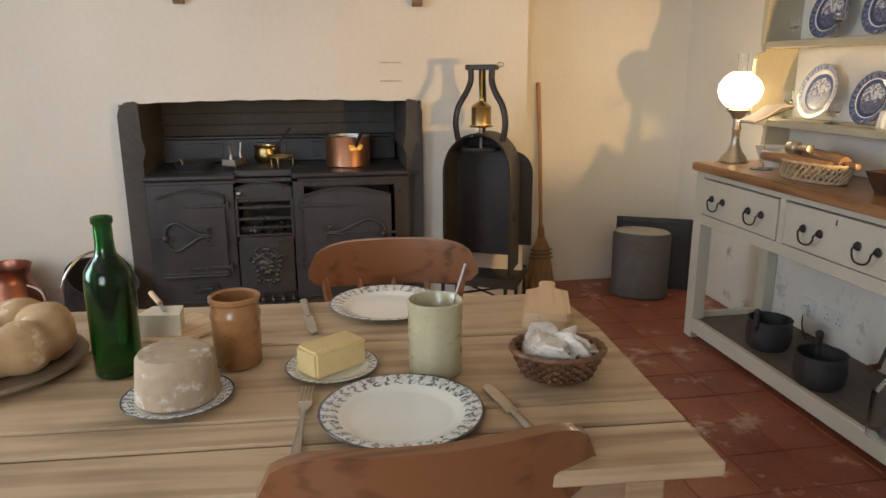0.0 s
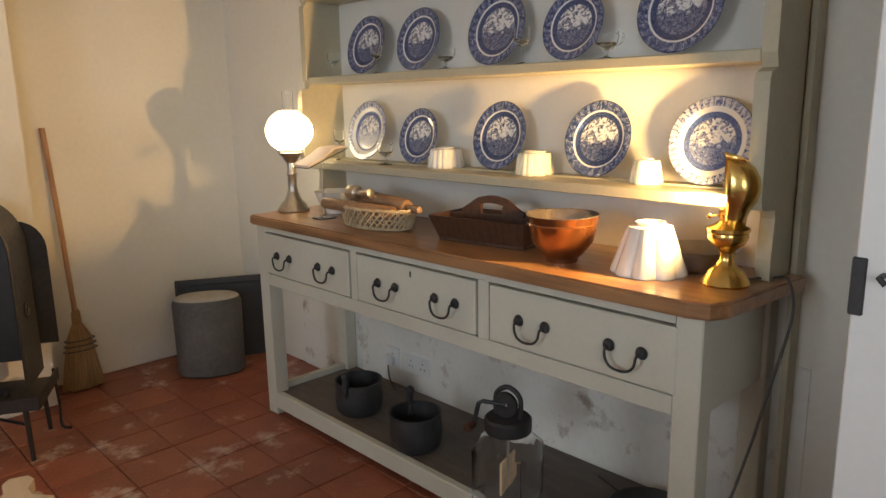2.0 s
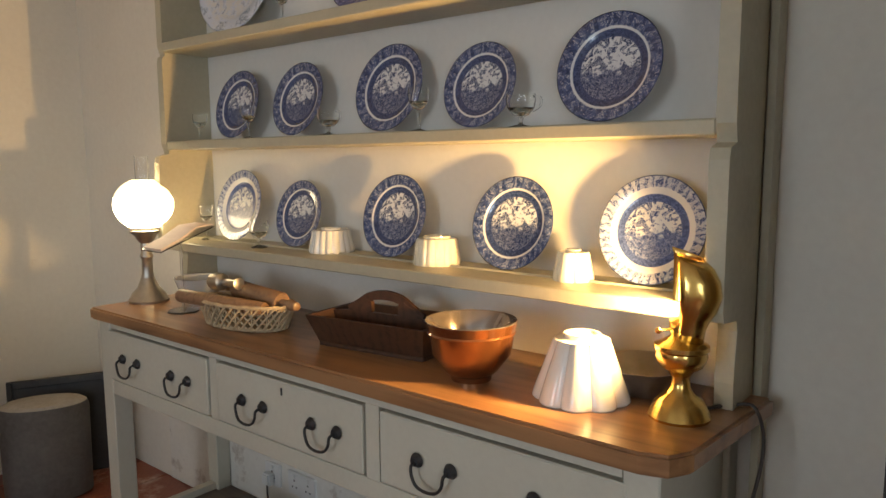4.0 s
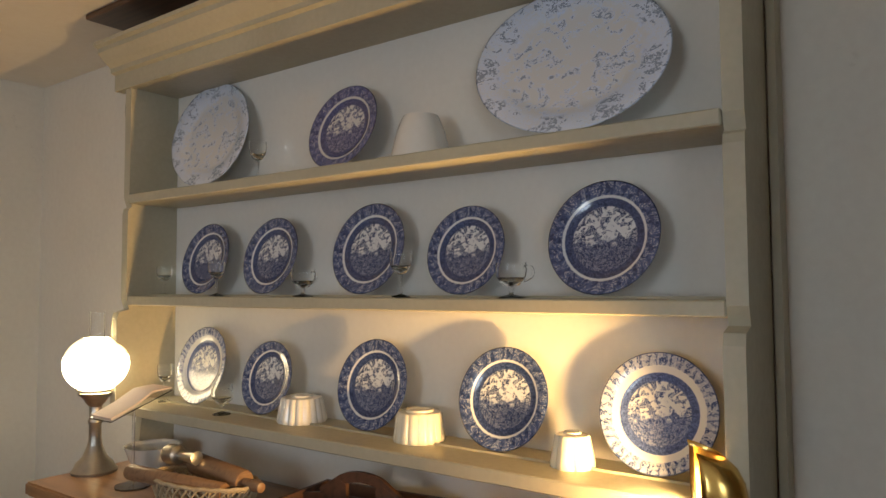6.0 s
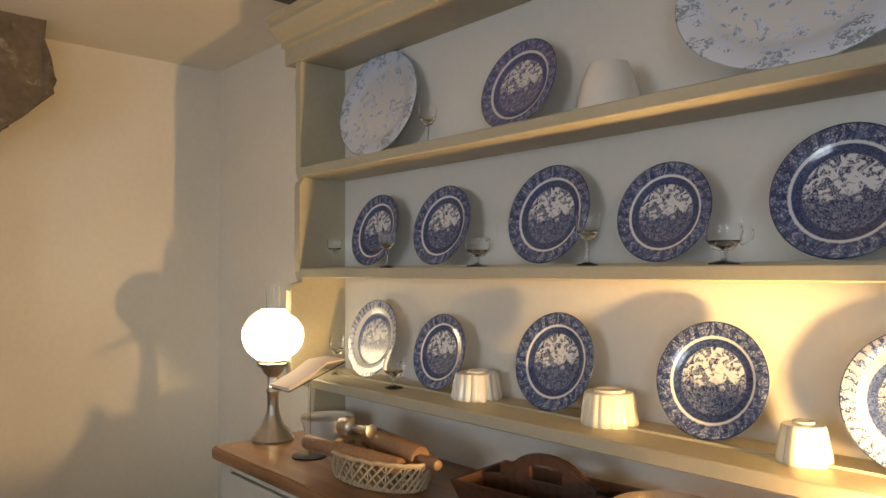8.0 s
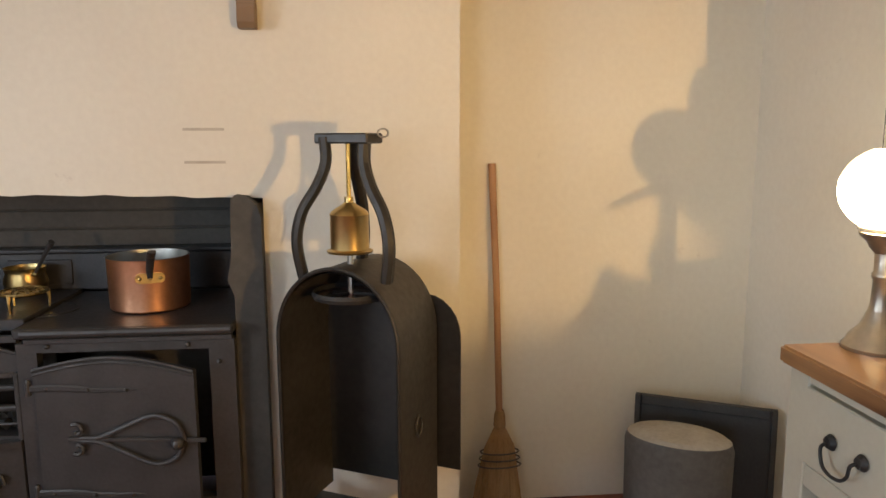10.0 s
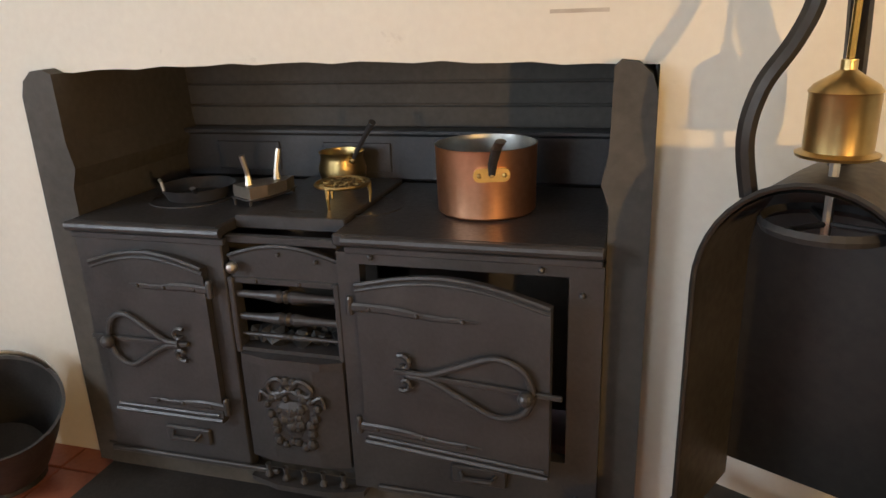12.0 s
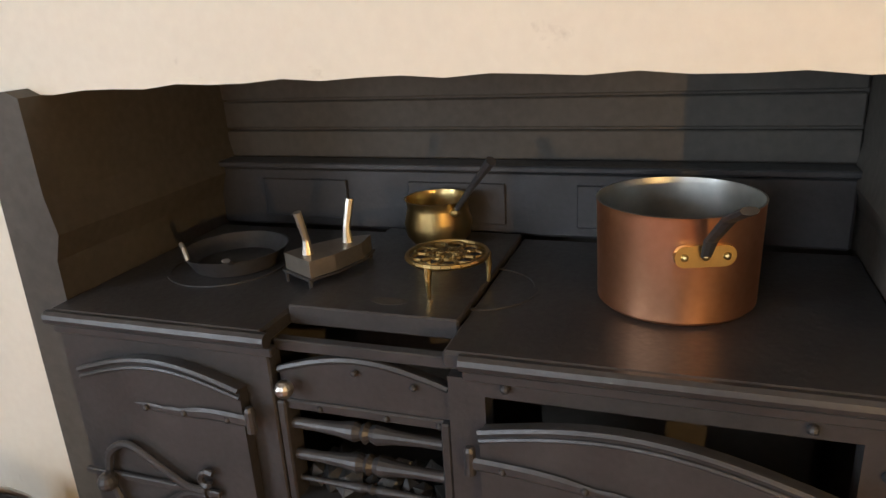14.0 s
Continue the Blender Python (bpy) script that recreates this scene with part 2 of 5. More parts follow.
DARK_WOOD = wood("dark_stained_wood", (0.025, 0.012, 0.007), (0.075, 0.034, 0.018), 1, 10, 0.45, 0.1, 0.15)
SHELF_WOOD = wood("brown_bracket_wood", (0.11, 0.06, 0.03), (0.24, 0.15, 0.085), 0, 10, 0.6, 0.0, 0.2)
ASH_WOOD = wood("broom_stick_wood", (0.24, 0.11, 0.05), (0.40, 0.21, 0.10), 2, 12, 0.5, 0.0, 0.1)
BOARD = wood("pale_board_wood", (0.44, 0.28, 0.15), (0.66, 0.46, 0.27), 1, 9, 0.6, 0.0, 0.12)
POTBOARD = mat("grey_brown_boards", (0.16, 0.125, 0.095), (0.09, 0.07, 0.055), 0.6, scale=5, fine=40, bump=0.2, stretch=(1, 0.2, 1))
STRAW = mat("broom_straw", (0.36, 0.22, 0.10), (0.24, 0.14, 0.06), 0.8, scale=20, fine=160, bump=0.6, stretch=(4, 4, 0.3))
WICKER = mat("brown_wicker", (0.20, 0.085, 0.035), (0.10, 0.04, 0.018), 0.5, scale=30, fine=120, bump=0.2)
WICKER_PALE = mat("pale_wicker", (0.58, 0.46, 0.29), (0.42, 0.31, 0.18), 0.6, scale=30, fine=120, bump=0.2)
CREAM_POT = mat("cream_stoneware", (0.50, 0.45, 0.29), (0.43, 0.38, 0.23), 0.28, scale=6, fine=50, bump=0.06, coat=0.3)
BROWN_POT = mat("salt_glazed_brown_stoneware", (0.36, 0.17, 0.06), (0.27, 0.115, 0.04), 0.28, scale=8, fine=40, bump=0.12, coat=0.4)
WHITE_POT = mat("white_glazed_pottery", (0.80, 0.77, 0.70), (0.74, 0.70, 0.62), 0.22, scale=4, fine=40, bump=0.03, coat=0.5)
CREAM_MOULD = mat("creamware", (0.80, 0.75, 0.60), (0.74, 0.68, 0.52), 0.2, scale=4, fine=40, bump=0.03, coat=0.5)
LUSTRE = mat("copper_lustre_glaze", (0.34, 0.13, 0.045), (0.24, 0.085, 0.03), 0.16, 0.8, scale=6, fine=40, bump=0.03, coat=0.8)
LUSTRE_IN = mat("silver_lustre_glaze", (0.46, 0.40, 0.36), (0.32, 0.26, 0.22), 0.12, 0.85, scale=6, fine=40, bump=0.03)
BUTTER = mat("butter", (0.76, 0.58, 0.28), (0.68, 0.50, 0.22), 0.45, scale=10, fine=60, bump=0.15)
RIND = mat("mottled_cheese_rind", (0.48, 0.36, 0.24), (0.34, 0.24, 0.15), 0.8, scale=9, fine=60, bump=0.6, spots=(0.60, 0.54, 0.46), spot_scale=30, spot_at=0.56)
CHEESE = mat("pale_cheese", (0.74, 0.66, 0.52), (0.64, 0.55, 0.42), 0.7, scale=10, fine=60, bump=0.2)
CRUST = mat("floury_bread_crust", (0.56, 0.38, 0.20), (0.42, 0.25, 0.11), 0.8, scale=8, fine=50, bump=0.4, spots=(0.70, 0.56, 0.38), spot_scale=16, spot_at=0.56)
OYSTER = mat("oyster_shell", (0.76, 0.69, 0.60), (0.50, 0.42, 0.34), 0.55, scale=30, fine=110, bump=0.6)
TURNED_BOARD = mat("turned_grey_brown_board", (0.24, 0.17, 0.11), (0.17, 0.115, 0.07), 0.6, scale=9, fine=60, bump=0.15)
STONE = mat("rough_brown_stone", (0.20, 0.155, 0.11), (0.10, 0.075, 0.05), 0.9, scale=6, fine=40, bump=1.0, spots=(0.36, 0.31, 0.25), spot_scale=9, spot_at=0.55)
ZINC = mat("dusty_grey_zinc", (0.15, 0.135, 0.12), (0.09, 0.08, 0.072), 0.7, 0.2, scale=6, fine=60, bump=0.3)
DUST = mat("pale_dust", (0.40, 0.36, 0.31), (0.27, 0.24, 0.2), 0.9, scale=12, fine=80, bump=0.3)
COAL = mat("coal", (0.03, 0.03, 0.03), (0.012, 0.012, 0.012), 0.4, scale=20, fine=90, bump=0.8)
PAPER = mat("pale_pink_paper", (0.74, 0.60, 0.52), (0.68, 0.54, 0.46), 0.7, scale=6, fine=60, bump=0.08)
PLASTIC = mat("white_plastic", (0.74, 0.73, 0.70), (0.70, 0.69, 0.66), 0.35, scale=6, fine=60, bump=0.02)
CORD = mat("brown_flex", (0.06, 0.045, 0.035), (0.04, 0.03, 0.025), 0.5)
INK = mat("faded_pencil_mark", (0.42, 0.36, 0.29), (0.62, 0.56, 0.47), 0.9)
DOOR_PAINT = mat("white_door_paint", (0.80, 0.79, 0.75), (0.75, 0.74, 0.70), 0.4, scale=3, fine=60, bump=0.05)
PEWTER = mat("grey_pewter", (0.52, 0.48, 0.42), (0.38, 0.35, 0.30), 0.35, 0.9, scale=9, fine=60, bump=0.05)
BOTTLE_GLASS = glass("green_bottle_glass", (0.05, 0.26, 0.06), 0.03)
CLEAR = glass("clear_glass", (0.99, 0.99, 0.98), 0.0, 1.25)
ACRYLIC = glass("clear_acrylic", (0.98, 0.98, 1.0), 0.02)
PANE = glass("window_glass")
GLOBE = glow("lit_opal_glass", (1.0, 0.80, 0.48), 8.0)
GLOBE_TOP = glow("opal_glass_upper", (1.0, 0.78, 0.42), 1.5)
FLAME = glow("lit_bulb_glass", (1.0, 0.70, 0.30), 30.0)
BLUE, PALE = (0.016, 0.032, 0.095), (0.70, 0.72, 0.74)
WILLOW = china("willow_print", BLUE, PALE, 0.745, 0.70, 0.70, 15, rim_bg=0.58, edge=0.975, teeth_n=26.0, twist=8.0)
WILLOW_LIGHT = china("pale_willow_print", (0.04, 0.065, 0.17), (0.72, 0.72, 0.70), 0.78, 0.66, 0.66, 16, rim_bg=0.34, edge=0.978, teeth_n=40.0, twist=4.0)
WILLOW_DARK = china("dark_willow_print", (0.03, 0.04, 0.12), (0.62, 0.62, 0.62), 0.75, 0.70, 0.70, 15, rim_bg=0.62, edge=0.975, teeth_n=26.0, twist=8.0)
FLORAL = china("faded_blue_flower_print", (0.29, 0.33, 0.41), (0.68, 0.68, 0.68), 0.66, 0.62, 2.0, 13, 0.14, rim_bg=0.42, teeth_n=9.0, twist=4.0)
DINNER = china("green_garland_print", (0.035, 0.045, 0.06), (0.78, 0.76, 0.68), 0.755, 0.0, 5.0, 26, rim_bg=0.2, edge=0.962, mid_tone=4.0, teeth_n=34.0, twist=0.0)


# ---- mesh helpers ----
def part(name, bm, material, parent=None, label="", smooth=False):
    me = bpy.data.meshes.new(name)
    bmesh.ops.recalc_face_normals(bm, faces=bm.faces)
    if smooth:
        for f in bm.faces:
            f.smooth = True
        for e in bm.edges:
            if len(e.link_faces) == 2 and e.calc_face_angle(0) > 0.7:
                e.smooth = False
    bm.to_mesh(me)
    bm.free()
    me.materials.append(material)
    ob = new(name, me)
    if parent is not None:
        ob.parent = parent
    if label:
        ob["label"] = label
    return ob


def thing(name, label, category, x=0, y=0, z=0, rz=0, group="", rx=0, ry=0):
    ob = new(name)
    ob.empty_display_size = 0.05
    ob.matrix_world = pose(x, y, z, rx, ry, rz)
    return tagged(ob, label, category, group)


def box(x0, y0, z0, x1, y1, z1, bevel=0.0, bm=None, seg=1):
    out = bm or bmesh.new()
    r = bmesh.ops.create_cube(out, size=1, matrix=Matrix.Translation(((x0 + x1) / 2, (y0 + y1) / 2, (z0 + z1) / 2)) @ Matrix.Diagonal((abs(x1 - x0), abs(y1 - y0), abs(z1 - z0), 1)))
    if bevel:
        edges = {e for v in r["verts"] for e in v.link_edges}
        bmesh.ops.bevel(out, geom=list(edges), offset=bevel, segments=seg, affect="EDGES")
    return out


def lathe(profile, seg=40, m=Matrix(), wobble=None, bm=None):
    """Turns (radius, height) pairs round z. wobble(angle, height): a factor for the radius."""
    out = bm or bmesh.new()
    rings = []
    for r, z in profile:
        if r < 1e-5:
            rings.append([out.verts.new(m @ Vector((0, 0, z)))])
        else:
            ring = []
            for k in range(seg):
                a = 2 * math.pi * k / seg
                rr = r * (wobble(a, z) if wobble else 1)
                ring.append(out.verts.new(m @ Vector((rr * math.cos(a), rr * math.sin(a), z))))
            rings.append(ring)
    for p, q in zip(rings, rings[1:]):
        for k in range(seg):
            j = (k + 1) % seg
            if len(p) == 1 and len(q) > 1:
                out.faces.new((p[0], q[k], q[j]))
            elif len(q) == 1 and len(p) > 1:
                out.faces.new((p[k], p[j], q[0]))
            elif len(p) > 1:
                out.faces.new((p[k], p[j], q[j], q[k]))
    return out


def tube(points, radius, seg=8, bm=None, flat=1.0, up=None):
    """A rod along points; radius a number or one for each point; flat squeezes it across."""
    out = bm or bmesh.new()
    pts = [Vector(p) for p in points]
    rad = [radius] * len(pts) if isinstance(radius, (int, float)) else radius
    side0 = None
    prev = None
    for i, p in enumerate(pts):
        d = (pts[min(i + 1, len(pts) - 1)] - pts[max(i - 1, 0)]).normalized()
        ref = Vector(up) if up else (Vector((0, 0, 1)) if abs(d.z) < 0.9 else Vector((1, 0, 0)))
        s = d.cross(ref).normalized() if side0 is None or up else (side0 - d * side0.dot(d)).normalized()
        side0 = s
        u = s.cross(d)
        ring = [out.verts.new(p + s * rad[i] * math.cos(2 * math.pi * k / seg) + u * rad[i] * flat * math.sin(2 * math.pi * k / seg)) for k in range(seg)]
        if prev:
            for k in range(seg):
                j = (k + 1) % seg
                out.faces.new((prev[k], prev[j], ring[j], ring[k]))
        else:
            out.faces.new(ring[::-1])
        prev = ring
    out.faces.new(prev)
    return out


def curve_pts(ctrl, n=8):
    """A smooth line through control points."""
    c = [Vector(p) for p in ctrl]
    out = []
    for i in range(len(c) - 1):
        a, b, d, e = c[max(i - 1, 0)], c[i], c[i + 1], c[min(i + 2, len(c) - 1)]
        for k in range(n):
            t = k / n
            out.append(0.5 * ((2 * b) + (d - a) * t + (2 * a - 5 * b + 4 * d - e) * t * t + (3 * b - a - 3 * d + e) * t ** 3))
    out.append(c[-1])
    return out


def prism(poly, a, b, axis="y", bm=None):
    """An outline swept from a to b along an axis: (x, z) for y, (y, z) for x, (x, y) for z."""
    out = bm or bmesh.new()

    def at(p, d):
        return {"y": (p[0], d, p[1]), "x": (d, p[0], p[1]), "z": (p[0], p[1], d)}[axis]
    lo, hi = [out.verts.new(at(p, a)) for p in poly], [out.verts.new(at(p, b)) for p in poly]
    out.faces.new(lo[::-1])
    out.faces.new(hi)
    for k in range(len(poly)):
        j = (k + 1) % len(poly)
        out.faces.new((lo[k], lo[j], hi[j], hi[k]))
    return out


def ball(c, r, bm=None, seg=12, sz=1.0):
    out = bm or bmesh.new()
    bmesh.ops.create_uvsphere(out, u_segments=seg, v_segments=max(6, seg // 2), radius=r, matrix=Matrix.Translation(c) @ Matrix.Diagonal((1, 1, sz, 1)))
    return out


def arc(cx, cz, rx, rz, a0, a1, n=14):
    return [(cx + rx * math.cos(radians(a0 + (a1 - a0) * k / n)), cz + rz * math.sin(radians(a0 + (a1 - a0) * k / n))) for k in range(n + 1)]


# ---- the room ----
NORTH, ALCOVE, EAST, WEST, SOUTH, TOP = 3.978, 4.22, 2.42, -2.3, -1.3, 2.365


def structure(name, bm, material, label, category):
    return tagged(part(name, bm, material), label, category, kind="structure")


bm = box(WEST - 0.3, SOUTH - 0.3, -0.2, EAST + 0.3, 4.75, -0.008)
floor = structure("floor", bm, GROUT, "worn red quarry tile floor with pale scuffs", "floor")
bm = box(WEST, NORTH, 0, -0.846, 4.7, TOP)
box(0.724, NORTH, 0, 1.325, 4.7, TOP, bm=bm)
lintel = [(-0.846, TOP), (-0.846, 1.148)] + [(-0.846 + 1.57 * k / 24, 1.152 + 0.016 * math.sin(math.pi * k / 24) + 0.003 * math.sin(k * 2.3)) for k in range(1, 24)] + [(0.724, 1.154), (0.724, TOP)]
prism(lintel, NORTH, NORTH + 0.2, "y", bm)
structure("wall_north", bm, PLASTER, "cream limewashed chimney breast with a range recess", "wall")
structure("wall_alcove", box(1.325, ALCOVE, 0, EAST + 0.3, 4.7, TOP), PLASTER, "cream limewashed alcove wall beside the chimney breast", "wall")
structure("wall_east", box(EAST, SOUTH - 0.3, 0, EAST + 0.3, ALCOVE, TOP), PLASTER, "pale grey limewashed wall behind the dresser", "wall")
structure("wall_patch", box(EAST - 0.004, 1.15, 0, EAST - 0.0002, 3.6, 0.62), PLASTER_WORN, "damp-stained plaster low on the wall behind the dresser", "wall")
bm = box(WEST - 0.3, SOUTH - 0.3, 0, WEST, 1.0, TOP)
box(WEST - 0.3, 2.1, 0, WEST, 4.7, TOP, bm=bm)
box(WEST - 0.3, 1.0, 0, WEST, 2.1, 0.95, bm=bm)
box(WEST - 0.3, 1.0, 2.05, WEST, 2.1, TOP, bm=bm)
structure("wall_west", bm, PLASTER, "limewashed wall with a window opening", "wall")
bm = box(WEST, SOUTH - 0.3, 0, -1.6, SOUTH, TOP)
box(-0.4, SOUTH - 0.3, 0, EAST, SOUTH, TOP, bm=bm)
box(-1.6, SOUTH - 0.3, 0, -0.4, SOUTH, 0.9, bm=bm)
box(-1.6, SOUTH - 0.3, 2.0, -0.4, SOUTH, TOP, bm=bm)
structure("wall_south", bm, PLASTER, "limewashed wall with a window opening", "wall")
structure("wall_pier", box(1.76, SOUTH, 0, EAST, 0.10, TOP), PLASTER, "plain limewashed wall pier beside the door", "wall")
structure("ceiling", box(WEST - 0.3, SOUTH - 0.3, TOP, EAST + 0.3, 4.75, TOP + 0.2), CEIL, "low cream plaster ceiling", "ceiling")
# added dark sheet: draws the shadow in the gap above the dresser cornice
structure("ceiling_beam", box(2.09, 1.0, TOP - 0.02, 2.419, 3.215, TOP - 0.001, 0.004), DARK_WOOD, "dark board painting the shadow between the dresser cornice and the ceiling", "ceiling")


def window(name, x0, y0, x1, y1, z0, z1):
    w = structure(name, box(x0, y0, z0, x1, y1, z0 + 0.05, 0.004), DOOR_PAINT, "white painted sash window with small panes", "window")
    along_x = abs(x1 - x0) > abs(y1 - y0)
    part("window_frame", box(x0, y0, z1 - 0.05, x1, y1, z1, 0.004), DOOR_PAINT, w)
    for k in range(4):
        f = k / 3
        if along_x:
            c = x0 + 0.02 + (x1 - x0 - 0.04) * f
            part("glazing_bar", box(c - 0.02, y0, z0 + 0.05, c + 0.02, y1, z1 - 0.05), DOOR_PAINT, w)
        else:
            c = y0 + 0.02 + (y1 - y0 - 0.04) * f
            part("glazing_bar", box(x0, c - 0.02, z0 + 0.05, x1, c + 0.02, z1 - 0.05), DOOR_PAINT, w)
    for k in (1, 2):
        z = z0 + (z1 - z0) * k / 3
        part("glazing_bar", box(x0 + 0.003, y0 + 0.003, z - 0.015, x1 - 0.003, y1 - 0.003, z + 0.015), DOOR_PAINT, w)
    p = part("pane", box((x0 if along_x else (x0 + x1) / 2 - 0.002), (y0 if not along_x else (y0 + y1) / 2 - 0.002), z0 + 0.05, (x1 if along_x else (x0 + x1) / 2 + 0.002), (y1 if not along_x else (y0 + y1) / 2 + 0.002), z1 - 0.05), PANE, w)
    p.visible_shadow = False


window("window_1", -1.6, SOUTH - 0.26, -0.4, SOUTH - 0.21, 0.9, 2.0)
window("window_2", WEST - 0.26, 1.0, WEST - 0.21, 2.1, 0.95, 2.05)

# rough stone corbel in the alcove, hanging from the ceiling
bm = bmesh.new()
outline = [(1.327, TOP), (1.327, 1.845), (1.40, 1.862), (1.47, 1.92), (1.54, 1.985), (1.62, 2.045), (1.67, 2.10), (1.675, 2.15), (1.63, 2.20), (1.64, TOP)]
prism(outline, NORTH + 0.012, ALCOVE, "y", bm)
bmesh.ops.triangulate(bm, faces=bm.faces)
bmesh.ops.subdivide_edges(bm, edges=bm.edges, cuts=3)
for v in bm.verts:
    if v.co.x > 1.335 and v.co.y < ALCOVE - 0.02 and v.co.z < TOP - 0.01:
        v.co += Vector((noise.noise(v.co * 9) * 0.025, noise.noise(v.co * 11 + Vector((5, 0, 0))) * 0.03, noise.noise(v.co * 8 + Vector((0, 7, 0))) * 0.022))
tagged(part("stone_corbel", bm, STONE), "rough brown stone corbel hanging beside the chimney breast", "stone", kind="structure")

# door leaf with an iron latch plate
door = tagged(thing("door_1", "white painted open door with a black iron latch plate", "door", 1.80, 0.11, 0.01), kind="structure")
part("door_leaf", box(0, 0, 0, 0.042, 0.795, 2.02, 0.003), DOOR_PAINT, door)
part("latch_plate", box(-0.005, 0.776, 0.955, 0.010, 0.799, 1.055, 0.002), IRON_DULL, door, "black iron latch plate")
bm = tube([(-0.004, 0.75, 1.03), (-0.03, 0.75, 1.03), (-0.03, 0.74, 1.02)], 0.005)
part("latch_knob", bm, IRON_DULL, door)

# mantel shelf on brackets
shelf = thing("mantel_shelf", "narrow brown wooden mantel shelf on shaped brackets", "shelf", 0, NORTH, 0)
part("shelf_board", prism([(-0.62, 1.868), (0.775, 1.868), (0.80, 1.895), (0.80, 1.925), (-0.62, 1.925)], -0.165, -0.001, "y"), SHELF_WOOD, shelf)
for bx in (0.705, -0.5):
    br = [(-0.001, 1.867), (-0.12, 1.867), (-0.115, 1.835), (-0.085, 1.80), (-0.055, 1.75), (-0.05, 1.70), (-0.055, 1.66), (-0.04, 1.645), (-0.001, 1.645)]
    part("bracket", prism(br, bx - 0.025, bx + 0.025, "x"), SHELF_WOOD, shelf)
marks = thing("wall_marks", "two short faded pencil marks on the plaster", "mark", 0, NORTH - 0.001, 0)
for z0 in (1.355, 1.258):
    part("pencil_mark", box(0.50, -0.0008, z0, 0.62, 0.0005, z0 + 0.008), INK, marks)

# ---- the kitchen range ----
FR, HZ = 3.885, 0.012
range_ = thing("kitchen_range", "black-leaded cast-iron kitchen range with oven doors set in a recess", "kitchen range", 0, 0, HZ)
part("recess_back", box(-0.844, 4.5, 0, 0.722, 4.56, 1.7), SOOT, range_, "sooty black brick back")
for k in range(6):
    z = 0.93 + k * 0.068
    part("brick_course", box(-0.76, 4.482 + 0.002 * (k % 2), z, 0.63, 4.4995, z + 0.062, 0.003), SOOT, range_)
part("back_ledge", box(-0.755, 4.43, 0.775, 0.625, 4.481, 0.915, 0.006), IRON, range_)
part("ledge_lip", box(-0.755, 4.415, 0.916, 0.625, 4.481, 0.93, 0.003), IRON, range_)
for x0, x1 in ((-0.62, -0.40), (-0.25, -0.03), (0.12, 0.34)):
    part("ledge_panel", box(x0, 4.423, 0.80, x1, 4.4295, 0.89, 0.002), IRON, range_)
for s, x0, x1 in ((1, 0.636, 0.7235), (-1, -0.8455, -0.743)):
    xa, xb = (x0, x1) if s > 0 else (x1, x0)
    prof = [(xa, 0), (xb, 0), (xb, 1.085), (xb - s * 0.012, 1.125), (xb - s * 0.04, 1.15), (xb - s * 0.075, 1.154), (xa, 1.142), (xa - s * 0.004, 0.97), (xa - s * 0.018, 0.90), (xa, 0.85), (xa, 0.79)]
    part("cheek", prism(prof, 3.93, 4.5, "y"), SOOT, range_, "black painted brick cheek")
part("hob_right", box(0.008, FR, 0.745, 0.635, 4.415, 0.775, 0.005), IRON, range_)
part("hob_left", box(-0.742, FR, 0.745, -0.298, 4.415, 0.775, 0.005), IRON, range_)
part("hob_middle", box(-0.297, FR + 0.085, 0.75, 0.007, 4.415, 0.785, 0.003), IRON, range_)
for x0, x1 in ((0.037, 0.631), (-0.742, -0.285)):
    part("hob_moulding", tube([(x0, FR - 0.004, 0.762), (x1, FR - 0.004, 0.762)], 0.013, 10), IRON, range_)
    part("hob_fillet", box(x0, FR + 0.002, 0.728, x1, FR + 0.02, 0.744, 0.002), IRON, range_)
for x, y, rr in ((-0.52, 4.12, 0.12), (0.02, 4.1, 0.10)):
    part("hot_plate_ring", lathe([(rr, 0.7752), (rr, 0.7775), (rr - 0.008, 0.7775), (rr - 0.008, 0.7752)], 40, Matrix.Translation((x - 0.02, y + 0.03, 0))), IRON, range_)
part("hob_slot", lathe([(0, 0.7852), (0.022, 0.7855), (0.022, 0.7852)], 16, Matrix.Translation((-0.13, 4.02, 0)) @ Matrix.Diagonal((1.5, 0.7, 1, 1))), SOOT, range_)
# front frame
part("front_frame", box(-0.742, FR + 0.012, 0.07, -0.299, FR + 0.05, 0.728, 0.003), IRON, range_)
bm = box(0.011, FR + 0.012, 0.70, 0.635, FR + 0.05, 0.728)
box(0.011, FR + 0.012, 0.07, 0.068, FR + 0.05, 0.70, bm=bm)
box(0.56, FR + 0.012, 0.07, 0.635, FR + 0.05, 0.70, bm=bm)
box(0.068, FR + 0.012, 0.07, 0.56, FR + 0.05, 0.225, bm=bm)
part("front_frame", bm, IRON, range_)
part("oven_cavity", box(0.092, FR + 0.3, 0.226, 0.558, FR + 0.31, 0.699), SOOT, range_)
part("plinth", box(-0.80, FR + 0.04, 0.0, 0.66, FR + 0.12, 0.068), SOOT, range_)
part("middle_frame", box(-0.297, FR + 0.06, 0.07, 0.007, FR + 0.075, 0.43), IRON, range_)


def arched(x0, x1, z0, z1, rise, n=14):
    return [(x0, z0), (x1, z0)] + [(x1 + (x0 - x1) * k / n, z1 + rise * math.sin(math.pi * k / n)) for k in range(n + 1)]


def stud(x, y, z, r, parent, material=IRON):
    part("stud", ball((x, y, z), r, seg=10), material, parent)


